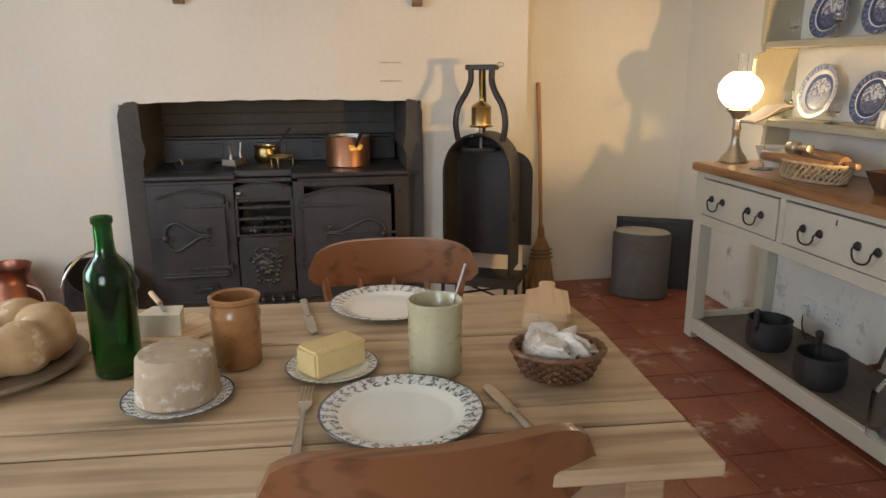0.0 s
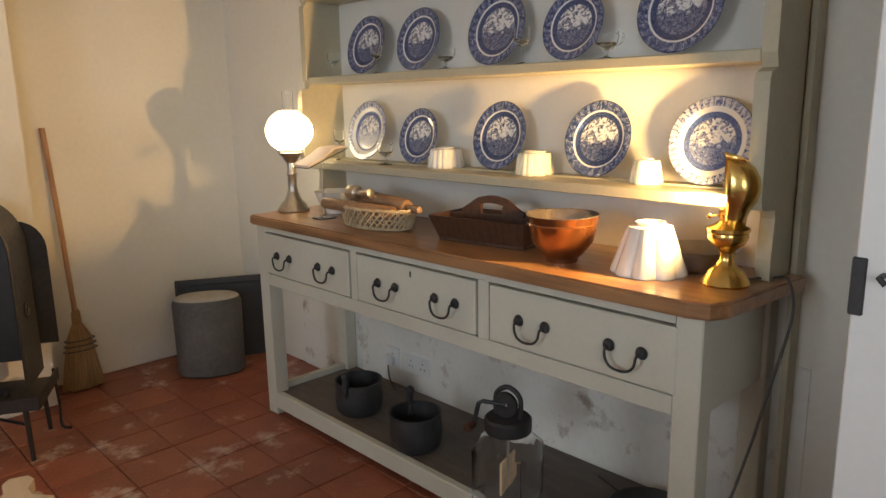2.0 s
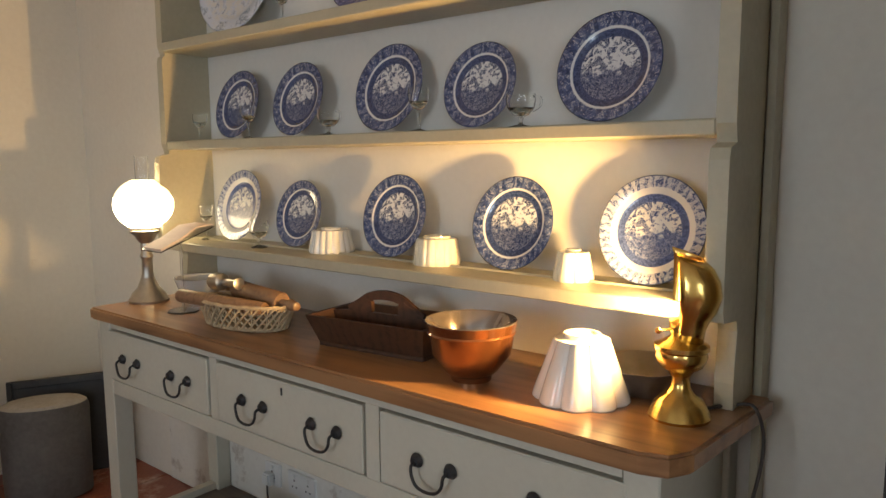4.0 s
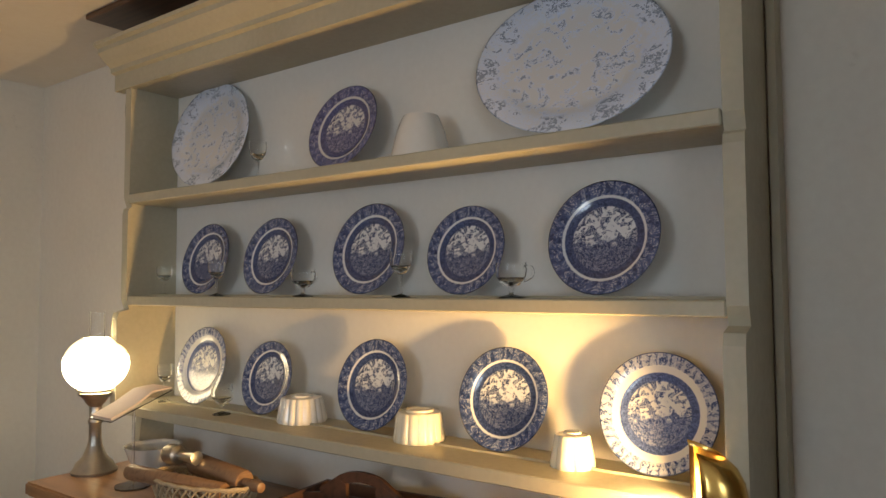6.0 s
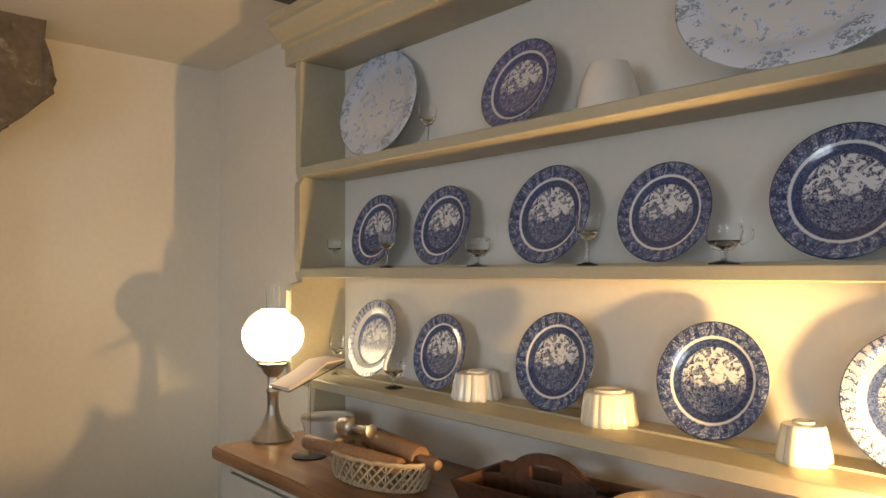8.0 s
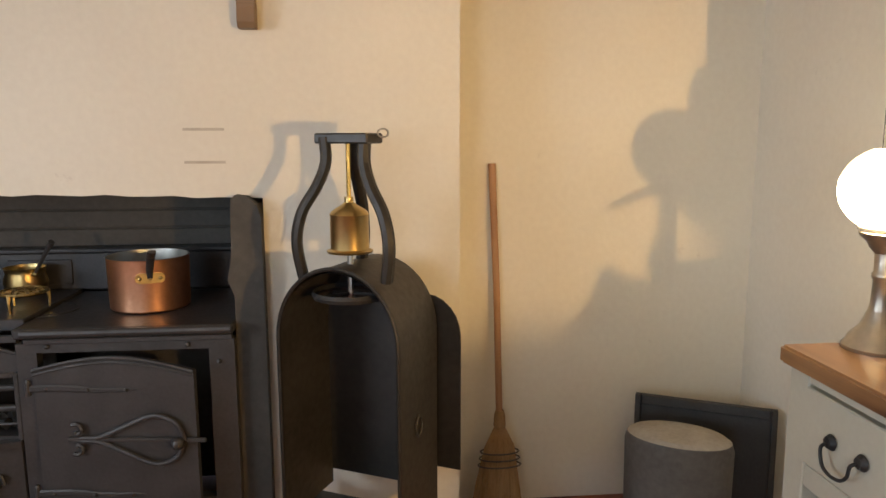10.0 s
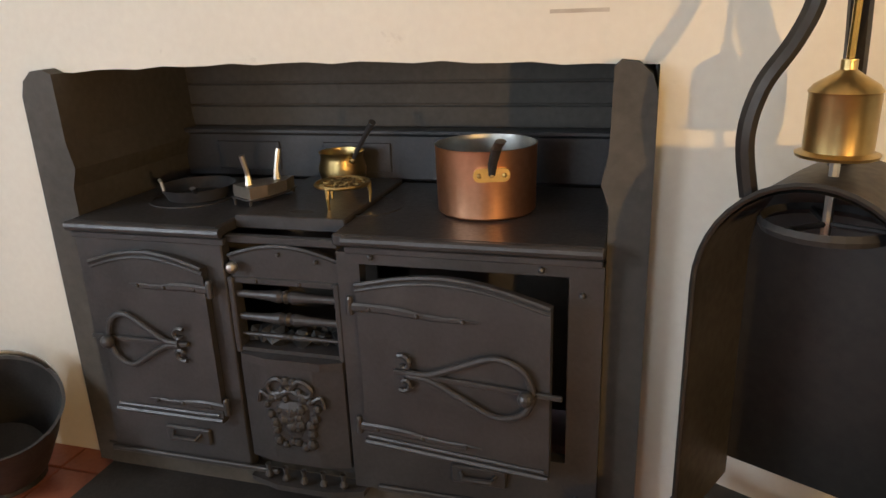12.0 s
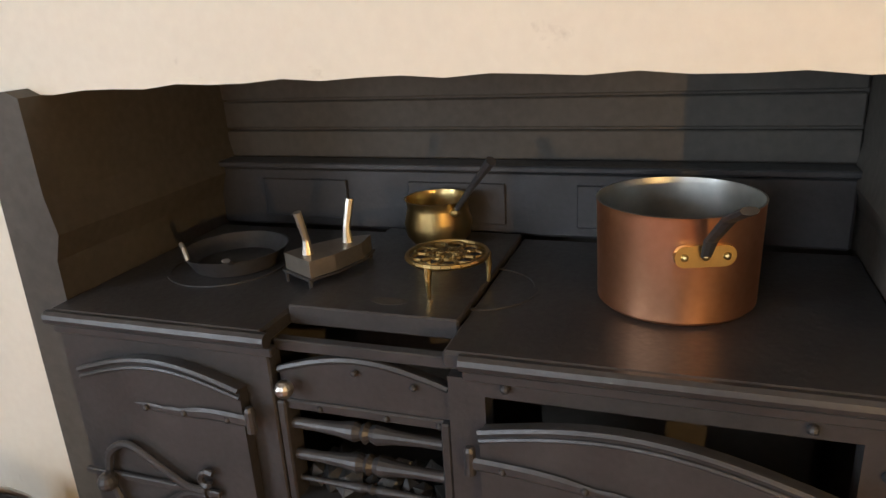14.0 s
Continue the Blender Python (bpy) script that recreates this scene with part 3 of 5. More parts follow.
def range_door(x0, x1, z0, z1, rise, hinge_right, parent):
    """An arched oven door in its own frame, front face at y = 0, with straps, rails and a scrolled latch."""
    part("door_panel", prism(arched(x0, x1, z0, z1, rise), 0.0, 0.022, "y"), IRON, parent)
    for off, rad in ((0.0, 0.006), (0.014, 0.004)):
        pts = [(x1 + (x0 - x1) * k / 16, -0.002, z1 - off + rise * math.sin(math.pi * k / 16)) for k in range(17)]
        part("door_moulding", tube(pts, rad, 6), IRON, parent)
    w, side = x1 - x0, (1 if hinge_right else -1)
    h = x1 if hinge_right else x0
    for z in (z1 - 0.055, z0 + 0.05):
        out = [(h + side * 0.012, -0.004, z), (h - side * w * 0.18, -0.005, z + 0.004), (h - side * w * 0.42, -0.004, z - 0.002), (h - side * w * 0.66, -0.003, z + 0.002)]
        part("strap_hinge", tube(curve_pts(out, 5), [0.011] * 8 + [0.009, 0.007, 0.009, 0.006, 0.008, 0.006, 0.004, 0.002], 6, flat=0.4, up=(0, 1, 0)), IRON, parent)
        part("hinge_pin", lathe([(0, -0.02), (0.009, -0.02), (0.009, 0.02), (0.006, 0.027), (0, 0.028)], 10, Matrix.Translation((h + side * 0.016, -0.002, z))), IRON, parent)
        for f in (0.08, 0.34, 0.58):
            stud(h - side * w * f, -0.008, z, 0.006, parent)
    # latch: a bar, a bowed heart and two curls
    zc = (z0 + z1) / 2 + 0.01
    l = x0 if hinge_right else x1
    part("latch_bar", box(min(l - side * 0.03, l + side * w * 0.8), -0.014, zc - 0.006, max(l - side * 0.03, l + side * w * 0.8), -0.004, zc + 0.006, 0.002), IRON, parent)
    for up in (1, -1):
        heart = [(l + side * w * 0.07, -0.012, zc), (l + side * w * 0.12, -0.013, zc + up * 0.052), (l + side * w * 0.26, -0.013, zc + up * 0.074), (l + side * w * 0.45, -0.013, zc + up * 0.038), (l + side * w * 0.60, -0.013, zc + up * 0.008), (l + side * w * 0.72, -0.013, zc + up * 0.004)]
        part("latch_scroll", tube(curve_pts(heart, 6), 0.0085, 8, flat=0.7, up=(0, 1, 0)), IRON, parent)
        cx, cz = l + side * w * 0.74, zc + up * 0.026
        curl = [(cx + side * (0.004 + 0.0024 * k) * math.cos(k * 0.62 + 0.4), -0.013, cz - up * (0.004 + 0.0024 * k) * math.sin(k * 0.62 + 0.4)) for k in range(9)]
        part("latch_curl", tube(curl, 0.0065, 6), IRON, parent)
    part("latch_knob", ball((l + side * w * 0.10, -0.028, zc - 0.004), 0.019, seg=14), IRON, parent, "polished round iron knob")
    part("lower_rail", tube([(x0, -0.003, z0 + 0.008), (x1, -0.003, z0 + 0.008)], 0.007, 6), IRON, parent)
    part("lower_rail", tube([(x0 + 0.01, -0.003, z0 + 0.024), (x1 - 0.01, -0.003, z0 + 0.024)], 0.005, 6), IRON, parent)


left_door = new("oven_door")
left_door.parent = range_
left_door.matrix_basis = pose(0, FR - 0.012, 0)
range_door(-0.685, -0.348, 0.225, 0.668, 0.035, True, left_door)
right_door = new("oven_door")
right_door.parent = range_
right_door.matrix_basis = pose(0.064, FR - 0.012, 0, 0, 0, -6.5)
range_door(0.0, 0.47, 0.225, 0.655, 0.04, False, right_door)
for x0 in (-0.55, 0.28):
    part("soot_door", box(x0, FR - 0.002, 0.135, x0 + 0.14, FR + 0.013, 0.185, 0.004), IRON, range_)
    part("soot_door_handle", tube([(x0 + 0.025, FR - 0.004, 0.172), (x0 + 0.035, FR - 0.018, 0.162), (x0 + 0.105, FR - 0.018, 0.162), (x0 + 0.115, FR - 0.004, 0.172)], 0.006), IRON, range_)
    part("bottom_rail", box(x0 - 0.2, FR - 0.002, 0.075, x0 + 0.34, FR + 0.011, 0.09, 0.003), IRON, range_)
for x, z in ((0.59, 0.66), (0.59, 0.13), (0.10, 0.72), (0.5, 0.715), (0.065, 0.46)):
    stud(x, FR + 0.008, z, 0.008, range_)
# middle: fire door, bars, coal, ash door
fd = new("fire_door")
fd.parent = range_
fd.matrix_basis = pose(-0.021, FR + 0.03, 0)
part("door_panel", prism(arched(-0.272, 0.026, 0.635, 0.695, 0.03), 0, 0.02, "y"), IRON, fd)
part("door_moulding", tube([(0.026 - 0.298 * k / 14, -0.002, 0.695 + 0.03 * math.sin(math.pi * k / 14)) for k in range(15)], 0.006, 6), IRON, fd)
part("lower_strap", box(-0.278, -0.006, 0.622, 0.034, 0.016, 0.640, 0.003), IRON, fd)
part("door_knob", ball((-0.25, -0.026, 0.672), 0.016, seg=14), STEEL, fd, "polished steel knob")
for x, z in ((-0.13, 0.705), (-0.03, 0.692), (-0.2, 0.63), (-0.08, 0.63), (0.01, 0.63)):
    stud(x, -0.006, z, 0.006, fd)
part("fire_top", box(-0.297, FR + 0.03, 0.728, 0.007, FR + 0.05, 0.748, 0.002), IRON, range_)
for z in (0.590, 0.528, 0.478):
    prof = [(0, -0.14), (0.010, -0.14), (0.010, -0.09), (0.013, -0.05), (0.018, -0.02), (0.013, -0.008), (0.019, 0.0), (0.013, 0.008), (0.018, 0.02), (0.013, 0.05), (0.010, 0.09), (0.010, 0.14), (0, 0.14)]
    rad = 1.0 if z > 0.5 else 0.5
    part("grate_bar", lathe([(r * rad, h) for r, h in prof], 14, Matrix.Translation((-0.145, FR + 0.035, z)) @ Matrix.Rotation(radians(90), 4, "Y")), IRON, range_)
for x in (-0.290, 0.001):
    part("grate_upright", box(x - 0.008, FR + 0.015, 0.43, x + 0.008, FR + 0.06, 0.64, 0.003), IRON, range_)
part("grate_floor", box(-0.285, FR + 0.02, 0.435, -0.005, FR + 0.3, 0.445), IRON, range_)
part("grate_back", box(-0.285, FR + 0.3, 0.43, -0.005, FR + 0.31, 0.74), SOOT, range_)
rnd = random.Random(4)
for k in range(16):
    bm = bmesh.new()
    bmesh.ops.create_icosphere(bm, subdivisions=1, radius=0.02 + rnd.random() * 0.014)
    for v in bm.verts:
        v.co *= 0.75 + rnd.random() * 0.5
    c = tagged(part("coal_lump", bm, COAL), "black lump of coal lying in the grate", "coal", "coal in the grate")
    c.matrix_world = pose(-0.268 + (k % 8) * 0.034 + rnd.random() * 0.01, FR + 0.065 + (k // 8) * 0.05, 0.480, rnd.random() * 360, rnd.random() * 360, 0)
part("ash_shelf", prism([(-0.30, FR + 0.05), (0.012, FR + 0.05), (0.005, FR + 0.006), (-0.05, FR - 0.012), (-0.2, FR - 0.012), (-0.28, FR + 0.006)], 0.412, 0.434, "z"), IRON, range_)
ad = new("ash_door")
ad.parent = range_
ad.matrix_basis = pose(-0.021, FR + 0.02, 0)
part("door_panel", prism([(-0.276, 0.02), (0.026, 0.02), (0.02, 0.0), (-0.06, -0.016), (-0.19, -0.016), (-0.27, 0.0)], 0.115, 0.411, "z"), IRON, ad)
rnd = random.Random(9)
for k in range(44):
    a = k * 2 * math.pi / 22
    rr = 0.072 + 0.012 * math.sin(5 * a) if k < 22 else 0.05 * rnd.random()
    bm = ball((-0.125 + rr * 0.9 * math.cos(a), -0.018, 0.265 + rr * 1.25 * math.sin(a)), 0.011 + rnd.random() * 0.006, seg=8)
    part("cast_leaf", bm, IRON, ad)
for s in (-1, 1):
    bow = [(-0.125, -0.022, 0.345), (-0.125 + s * 0.03, -0.024, 0.375), (-0.125 + s * 0.062, -0.022, 0.355), (-0.125 + s * 0.05, -0.022, 0.33), (-0.125, -0.022, 0.345)]
    part("cast_bow", tube(curve_pts(bow, 5), 0.007, 6), IRON, ad)
    part("cast_ribbon", tube(curve_pts([(-0.125, -0.022, 0.345), (-0.125 + s * 0.05, -0.022, 0.315), (-0.125 + s * 0.085, -0.02, 0.33), (-0.125 + s * 0.095, -0.02, 0.30)], 5), 0.006, 6), IRON, ad)
part("cast_urn", lathe([(0, 0.19), (0.02, 0.20), (0.045, 0.25), (0.05, 0.29), (0.03, 0.31), (0, 0.315)], 18, Matrix.Translation((-0.125, -0.012, 0)) @ Matrix.Diagonal((1, 0.35, 1, 1))), IRON, ad)
part("ash_sill", prism([(-0.295, FR + 0.06), (0.045, FR + 0.06), (0.04, FR - 0.005), (-0.05, FR - 0.03), (-0.2, FR - 0.03), (-0.29, FR - 0.005)], 0.05, 0.066, "z"), IRON, range_)
for k in range(5):
    x = -0.235 + k * 0.055
    part("sill_baluster", lathe([(0.004, 0.0665), (0.012, 0.078), (0.005, 0.092), (0.008, 0.113)], 8, Matrix.Translation((x, FR - 0.002 - 0.012 * math.sin(math.pi * (k + 0.5) / 5), 0))), IRON, range_)
hearth = tagged(part("hearth_plate", box(-0.80, 3.55, 0.001, 0.66, FR + 0.13, 0.0118, 0.003), IRON_DULL), "black iron hearth plate under the range", "hearth", kind="structure")


# ---- on the range ----
def copper_pan():
    t = thing("copper_saucepan", "large straight-sided copper pan with a tinned inside and riveted handle", "saucepan", 0.322, 4.155, 0.7882, 18)
    part("body", lathe([(0, 0), (0.118, 0), (0.124, 0.006), (0.127, 0.165), (0.1285, 0.17)], 56), COPPER, t, smooth=True)
    part("lining", lathe([(0.1285, 0.17), (0.125, 0.1705), (0.1235, 0.16), (0.121, 0.012), (0, 0.008)], 56), TINNED, t, "dull tinned inside", smooth=True)
    part("handle_plate", prism(arc(-0.03, 0.115, 0.014, 0.016, 90, 270, 6) + arc(0.03, 0.115, 0.014, 0.016, -90, 90, 6), -0.133, -0.124, "y"), BRASS_OLD, t, "brass rivet plate")
    for x in (-0.03, 0, 0.03):
        part("rivet", ball((x, -0.134, 0.115), 0.006, seg=8), BRASS_OLD, t)
    part("handle", tube([(0, -0.134, 0.115), (0.0, -0.15, 0.145), (0.004, -0.20, 0.19), (0.008, -0.25, 0.215)], [0.008, 0.011, 0.012, 0.013], 8, flat=0.45), IRON, t, "flat iron handle")
    return t


copper_pan()
t = thing("brass_saucepan", "small bellied brass saucepan with a long iron handle", "saucepan", -0.15, 4.335, 0.798, -40)
part("body", lathe([(0, 0), (0.05, 0), (0.066, 0.02), (0.07, 0.045), (0.062, 0.075), (0.064, 0.092), (0.068, 0.096), (0.064, 0.096), (0.060, 0.08), (0.064, 0.04), (0.05, 0.006), (0, 0.005)], 40), BRASS_OLD, t, smooth=True)
part("handle", tube([(0.066, 0, 0.075), (0.09, 0, 0.10), (0.16, 0, 0.165), (0.2, 0, 0.20)], [0.005, 0.006, 0.007, 0.010], 8), IRON, t, "long dark iron handle")
part("handle_rivets", ball((0.07, 0, 0.078), 0.012, seg=10, sz=0.8), BRASS_OLD, t)

t = thing("brass_trivet", "pierced round brass trivet on three legs", "trivet", -0.055, 4.113, 0.798, 10)
bm = bmesh.new()
for k in range(28):
    a0 = 2 * math.pi * k / 28
    tube([(0.07 * math.cos(a0), 0.07 * math.sin(a0), 0.055), (0.07 * math.cos(a0 + 0.2244), 0.07 * math.sin(a0 + 0.2244), 0.055)], 0.005, 6, bm)
part("rim", bm, BRASS_OLD, t)
for k in range(9):
    a0 = 2 * math.pi * k / 9
    for rr, r2 in ((0.045, 0.018), (0.018, 0.014)):
        c = [(rr * math.cos(a0) + r2 * math.cos(q * 0.7), rr * math.sin(a0) + r2 * math.sin(q * 0.7), 0.055) for q in range(10)]
        part("fretwork_ring", tube(c, 0.0035, 5), BRASS_OLD, t)
for a0 in (250, 10, 130):
    x, y = 0.068 * math.cos(radians(a0)), 0.068 * math.sin(radians(a0))
    part("leg", tube([(x, y, 0.055), (x * 1.05, y * 1.05, 0.03), (x * 1.02, y * 1.02, 0.0)], [0.008, 0.005, 0.003], 8), BRASS_OLD, t)

t = thing("flat_iron", "dark flat iron with dull steel handle posts on a stand", "flat iron", -0.298, 4.14, 0.786, 62)
sole = [(-0.075, -0.042), (-0.02, -0.044), (0.05, -0.03), (0.095, 0.0), (0.05, 0.03), (-0.02, 0.044), (-0.075, 0.042)]
part("stand", prism([(x * 1.08, y * 1.1) for x, y in sole], 0.022, 0.026, "z"), IRON, t)
for x, y in ((-0.075, -0.04), (-0.075, 0.04), (0.09, 0.0)):
    part("stand_leg", tube([(x, y, 0.024), (x, y, 0.0)], [0.005, 0.003], 6), IRON, t)
part("body", prism(sole, 0.0265, 0.058, "z"), PEWTER, t)
for x in (-0.05, 0.04):
    part("handle_post", tube([(x, 0, 0.058), (x, 0.0, 0.085), (x + (-0.012 if x < 0 else 0.014), 0, 0.14)], [0.011, 0.007, 0.008], 8), PEWTER, t, "dull steel handle post")

t = thing("frying_pan", "shallow dark iron frying pan lying on the hob", "frying pan", -0.53, 4.165, 0.7882, -60)
part("body", lathe([(0, 0), (0.085, 0), (0.105, 0.035), (0.108, 0.036), (0.104, 0.035), (0.083, 0.005), (0, 0.004)], 40), IRON, t, smooth=True)
part("handle", tube([(0.10, 0, 0.032), (0.14, 0, 0.05), (0.165, 0, 0.06)], [0.006, 0.007, 0.009], 8, flat=0.5), IRON, t)
part("hanging_lug", tube([(0.06, -0.085, 0.036), (0.055, -0.09, 0.06), (0.045, -0.095, 0.066)], 0.005, 6), PEWTER, t)

# ---- coal scuttle and copper pot ----
t = thing("coal_scuttle", "black helmet coal scuttle with a bail handle on the floor", "coal scuttle", -1.06, 3.79, 0, -35)
tilt = Matrix.Rotation(radians(28), 4, "Y")
part("body", lathe([(0, 0.02), (0.10, 0.02), (0.125, 0.06), (0.155, 0.20), (0.17, 0.30), (0.175, 0.305), (0.165, 0.30), (0.145, 0.19), (0.115, 0.06), (0, 0.04)], 40, Matrix.Translation((0, 0, 0.04)) @ tilt), IRON_DULL, t, smooth=True)
part("foot_ring", lathe([(0.10, 0), (0.105, 0.0), (0.085, 0.09), (0.08, 0.09)], 30), IRON_DULL, t)
hp = [(0.06 + 0.03 * math.sin(q), 0.175 * math.cos(q), 0.27 + 0.17 * math.sin(q)) for q in [math.pi * k / 16 for k in range(17)]]
part("bail_handle", tube(hp, 0.007, 8), STEEL, t, "bright steel bail handle")

t = thing("copper_pot", "dark bellied copper pot with a wide neck", "copper pot", -1.40, 3.72, 0)
part("body", lathe([(0, 0.004), (0.10, 0.0), (0.15, 0.06), (0.175, 0.15), (0.165, 0.24), (0.125, 0.31), (0.115, 0.34), (0.125, 0.385), (0.13, 0.39), (0.122, 0.388), (0.108, 0.34), (0.115, 0.30), (0.15, 0.22), (0.14, 0.1), (0, 0.02)], 48), COPPER_OLD, t, smooth=True)
part("side_handle", tube(curve_pts([(0.12, -0.05, 0.30), (0.19, -0.08, 0.27), (0.2, -0.08, 0.18), (0.17, -0.06, 0.12)], 6), 0.006, 8), STEEL, t)


# ---- roasting screen with a bottle jack ----
t = thing("roasting_screen", "black tin roasting screen with arched hood and brass jack", "roasting screen", 0.994, 3.672, 0, -27)
W, D0, D1, Z0, ZS, RX = 0.178, -0.085, 0.175, 0.265, 0.80, 0.2
outer = [(W, Z0)] + arc(0, ZS, W, RX, 0, 180, 20) + [(-W, Z0)]
bm = bmesh.new()
for k in range(len(outer) - 1):
    a, b = outer[k], outer[k + 1]
    for off, rev in ((1.0, 0), (0.985, 1)):
        q = [bm.verts.new((p[0] * off, d, Z0 + (p[1] - Z0) * (off if p[1] > Z0 else 1))) for p, d in ((a, D0), (b, D0), (b, D1), (a, D1))]
        bm.faces.new(q)
bmesh.ops.remove_doubles(bm, verts=bm.verts, dist=0.0005)
part("hood", bm, TIN_GREY, t, "dark grey tin hood", smooth=True)
part("hood_rim", tube([(x, D0, z) for x, z in outer], 0.006, 6), TIN, t)
part("back_sheet", prism([(x * 0.985, max(z * 0.995, Z0 + 0.045)) for x, z in outer], D1 - 0.004, D1, "y"), TIN, t)
doorp = [(0.035, 0.37), (0.245, 0.37)] + arc(0.14, 0.77, 0.105, 0.12, 0, 180, 12)
part("back_door", prism(doorp, D1 + 0.012, D1 + 0.018, "y"), TIN, t, "open arched tin door at the back")
part("base_tray", prism([(-0.225, D0 - 0.07), (0.225, D0 - 0.07), (0.225, D1), (-0.225, D1)], Z0 - 0.05, Z0 - 0.04, "z"), TIN, t)
for x0, x1, y0, y1 in ((-0.228, 0.228, D0 - 0.075, D0 - 0.068), (-0.230, -0.223, D0 - 0.067, D1), (0.223, 0.230, D0 - 0.067, D1)):
    part("tray_lip", box(x0, y0, Z0 - 0.052, x1, y1, Z0 - 0.002), TIN, t)
part("drip_well", lathe([(0.09, Z0 - 0.039), (0.09, Z0 - 0.03), (0.08, Z0 - 0.03), (0.07, Z0 - 0.038), (0, Z0 - 0.0385)], 24), IRON_DULL, t)
for x, y in ((-0.17, D0 - 0.04), (0.17, D0 - 0.04), (-0.17, D1 - 0.03), (0.17, D1 - 0.03)):
    part("leg", tube([(x, y, Z0 - 0.052), (x * 1.04, y * 1.06, 0.0)], [0.011, 0.009], 8), TIN, t)
part("stretcher", tube([(-0.17, D0 - 0.04, 0.14), (0.17, D1 - 0.03, 0.14)], 0.006, 6), TIN, t)
part("stretcher", tube([(0.17, D0 - 0.04, 0.145), (-0.17, D1 - 0.03, 0.145)], 0.006, 6), TIN, t)
part("pull_rod", tube(curve_pts([(0.215, D1 - 0.02, Z0), (0.22, D1 - 0.01, 0.1), (0.222, D1 - 0.02, 0.01), (0.26, D1 - 0.05, 0.006)], 5), 0.006, 6), TIN, t)
for q in (218, 338, 98):
    c, s = math.cos(radians(q)), math.sin(radians(q))
    path = [(0.135 * c, 0.10 * s, 0.965 if q != 98 else 0.99), (0.148 * c, 0.12 * s, 1.06), (0.13 * c, 0.11 * s, 1.14), (0.085 * c, 0.075 * s, 1.21), (0.062 * c, 0.05 * s, 1.27), (0.066 * c, 0.05 * s, 1.335)]
    part("jack_strap", tube(curve_pts(path, 6), 0.018, 8, flat=0.85, up=(c, s, 0)), TIN, t)
part("top_bar", box(-0.078, -0.04, 1.318, 0.078, 0.05, 1.345, 0.004), TIN, t)
part("hook_ring", tube([(0.078 + 0.015 + 0.016 * math.cos(q * 0.52), 0.02, 1.345 + 0.011 * math.sin(q * 0.52)) for q in range(13)], 0.0025, 6), STEEL, t)
part("bottle_jack", lathe([(0, 1.032), (0.060, 1.032), (0.062, 1.037), (0.051, 1.042), (0.051, 1.130), (0.053, 1.133), (0.046, 1.143), (0.022, 1.158), (0.012, 1.165), (0.012, 1.18), (0, 1.18)], 36), BRASS_OLD, t, "dull brass bottle jack", smooth=True)
part("jack_stem", tube([(0, 0, 1.17), (0, 0, 1.32)], 0.006, 8), BRASS, t)
part("jack_shaft", tube([(0, 0, 1.033), (0, 0, 0.90)], 0.008, 8), STEEL, t)
part("hanging_wheel", lathe([(0.10, 0.91), (0.105, 0.92), (0.10, 0.93), (0.092, 0.92), (0.10, 0.91)], 30), IRON_DULL, t)
for q in range(3):
    part("wheel_spoke", tube([(0, 0, 0.92), (0.097 * math.cos(q * 2.094), 0.097 * math.sin(q * 2.094), 0.92)], 0.005, 6), IRON_DULL, t)
part("side_ring", tube([(W + 0.006, 0.03 + 0.02 * math.cos(q * 0.52), 0.56 + 0.028 * math.sin(q * 0.52)) for q in range(13)], 0.004, 6), TIN_GREY, t)

# ---- broom ----
t = thing("broom", "straw broom with a wooden stick leaning on the alcove wall", "broom", 1.475, 4.07, 0)
part("stick", tube([(0.012, 0.07, 0.33), (0.004, 0.105, 0.8), (-0.012, 0.135, 1.245)], [0.012, 0.012, 0.013], 12), ASH_WOOD, t)
part("collar", lathe([(0.016, 0.315), (0.022, 0.33), (0.02, 0.37), (0.014, 0.385)], 14, Matrix.Translation((0.012, 0.066, 0))), STRAW, t)
bm = bmesh.new()
rnd = random.Random(2)
for k in range(150):
    a, rr = rnd.random() * 6.283, rnd.random() ** 0.5
    top = Vector((0.012 + 0.05 * rr * math.cos(a), 0.06 + 0.022 * rr * math.sin(a), 0.30 - 0.05 * rr * rr))
    end = Vector((0.0 + 0.098 * rr * math.cos(a), 0.02 + 0.035 * rr * math.sin(a), 0.004 + rnd.random() * 0.01))
    tube([(0.012 + 0.014 * rr * math.cos(a), 0.066 + 0.012 * rr * math.sin(a), 0.33), top, (top + end) / 2 + Vector((rnd.random() - 0.5, 0, 0)) * 0.01, end], [0.003, 0.006, 0.006, 0.004], 5, bm)
part("bristles", bm, STRAW, t)
for z, w in ((0.24, 0.068), (0.215, 0.072), (0.19, 0.076)):
    part("binding", tube([(0.010 + w * math.cos(q * 0.314), 0.048 + (0.03) * math.sin(q * 0.314), z) for q in range(21)], 0.003, 5), CORD, t)

# ---- board and bin in the corner ----
t = thing("dark_board", "black board with a raised edge leaning in the corner", "board", 1.955, 4.085, 0, -27, rx=-6)
t.scale = (1, 1, 1.09)
part("panel", box(0, 0.0, 0.0, 0.46, 0.012, 0.40), IRON_DULL, t)
for x0, x1, z0, z1 in ((0, 0.02, 0.001, 0.40), (0.44, 0.46, 0.001, 0.40), (0.021, 0.439, 0.37, 0.40)):
    part("raised_edge", box(x0, -0.016, z0, x1, -0.0005, z1, 0.003), IRON_DULL, t)
t = thing("zinc_bin", "dusty grey oval zinc bin with a pale dusty top", "bin", 2.01, 3.84, 0, -30)
t.scale = (1.1, 1.1, 1.09)
el = Matrix.Diagonal((1, 0.62, 1, 1))
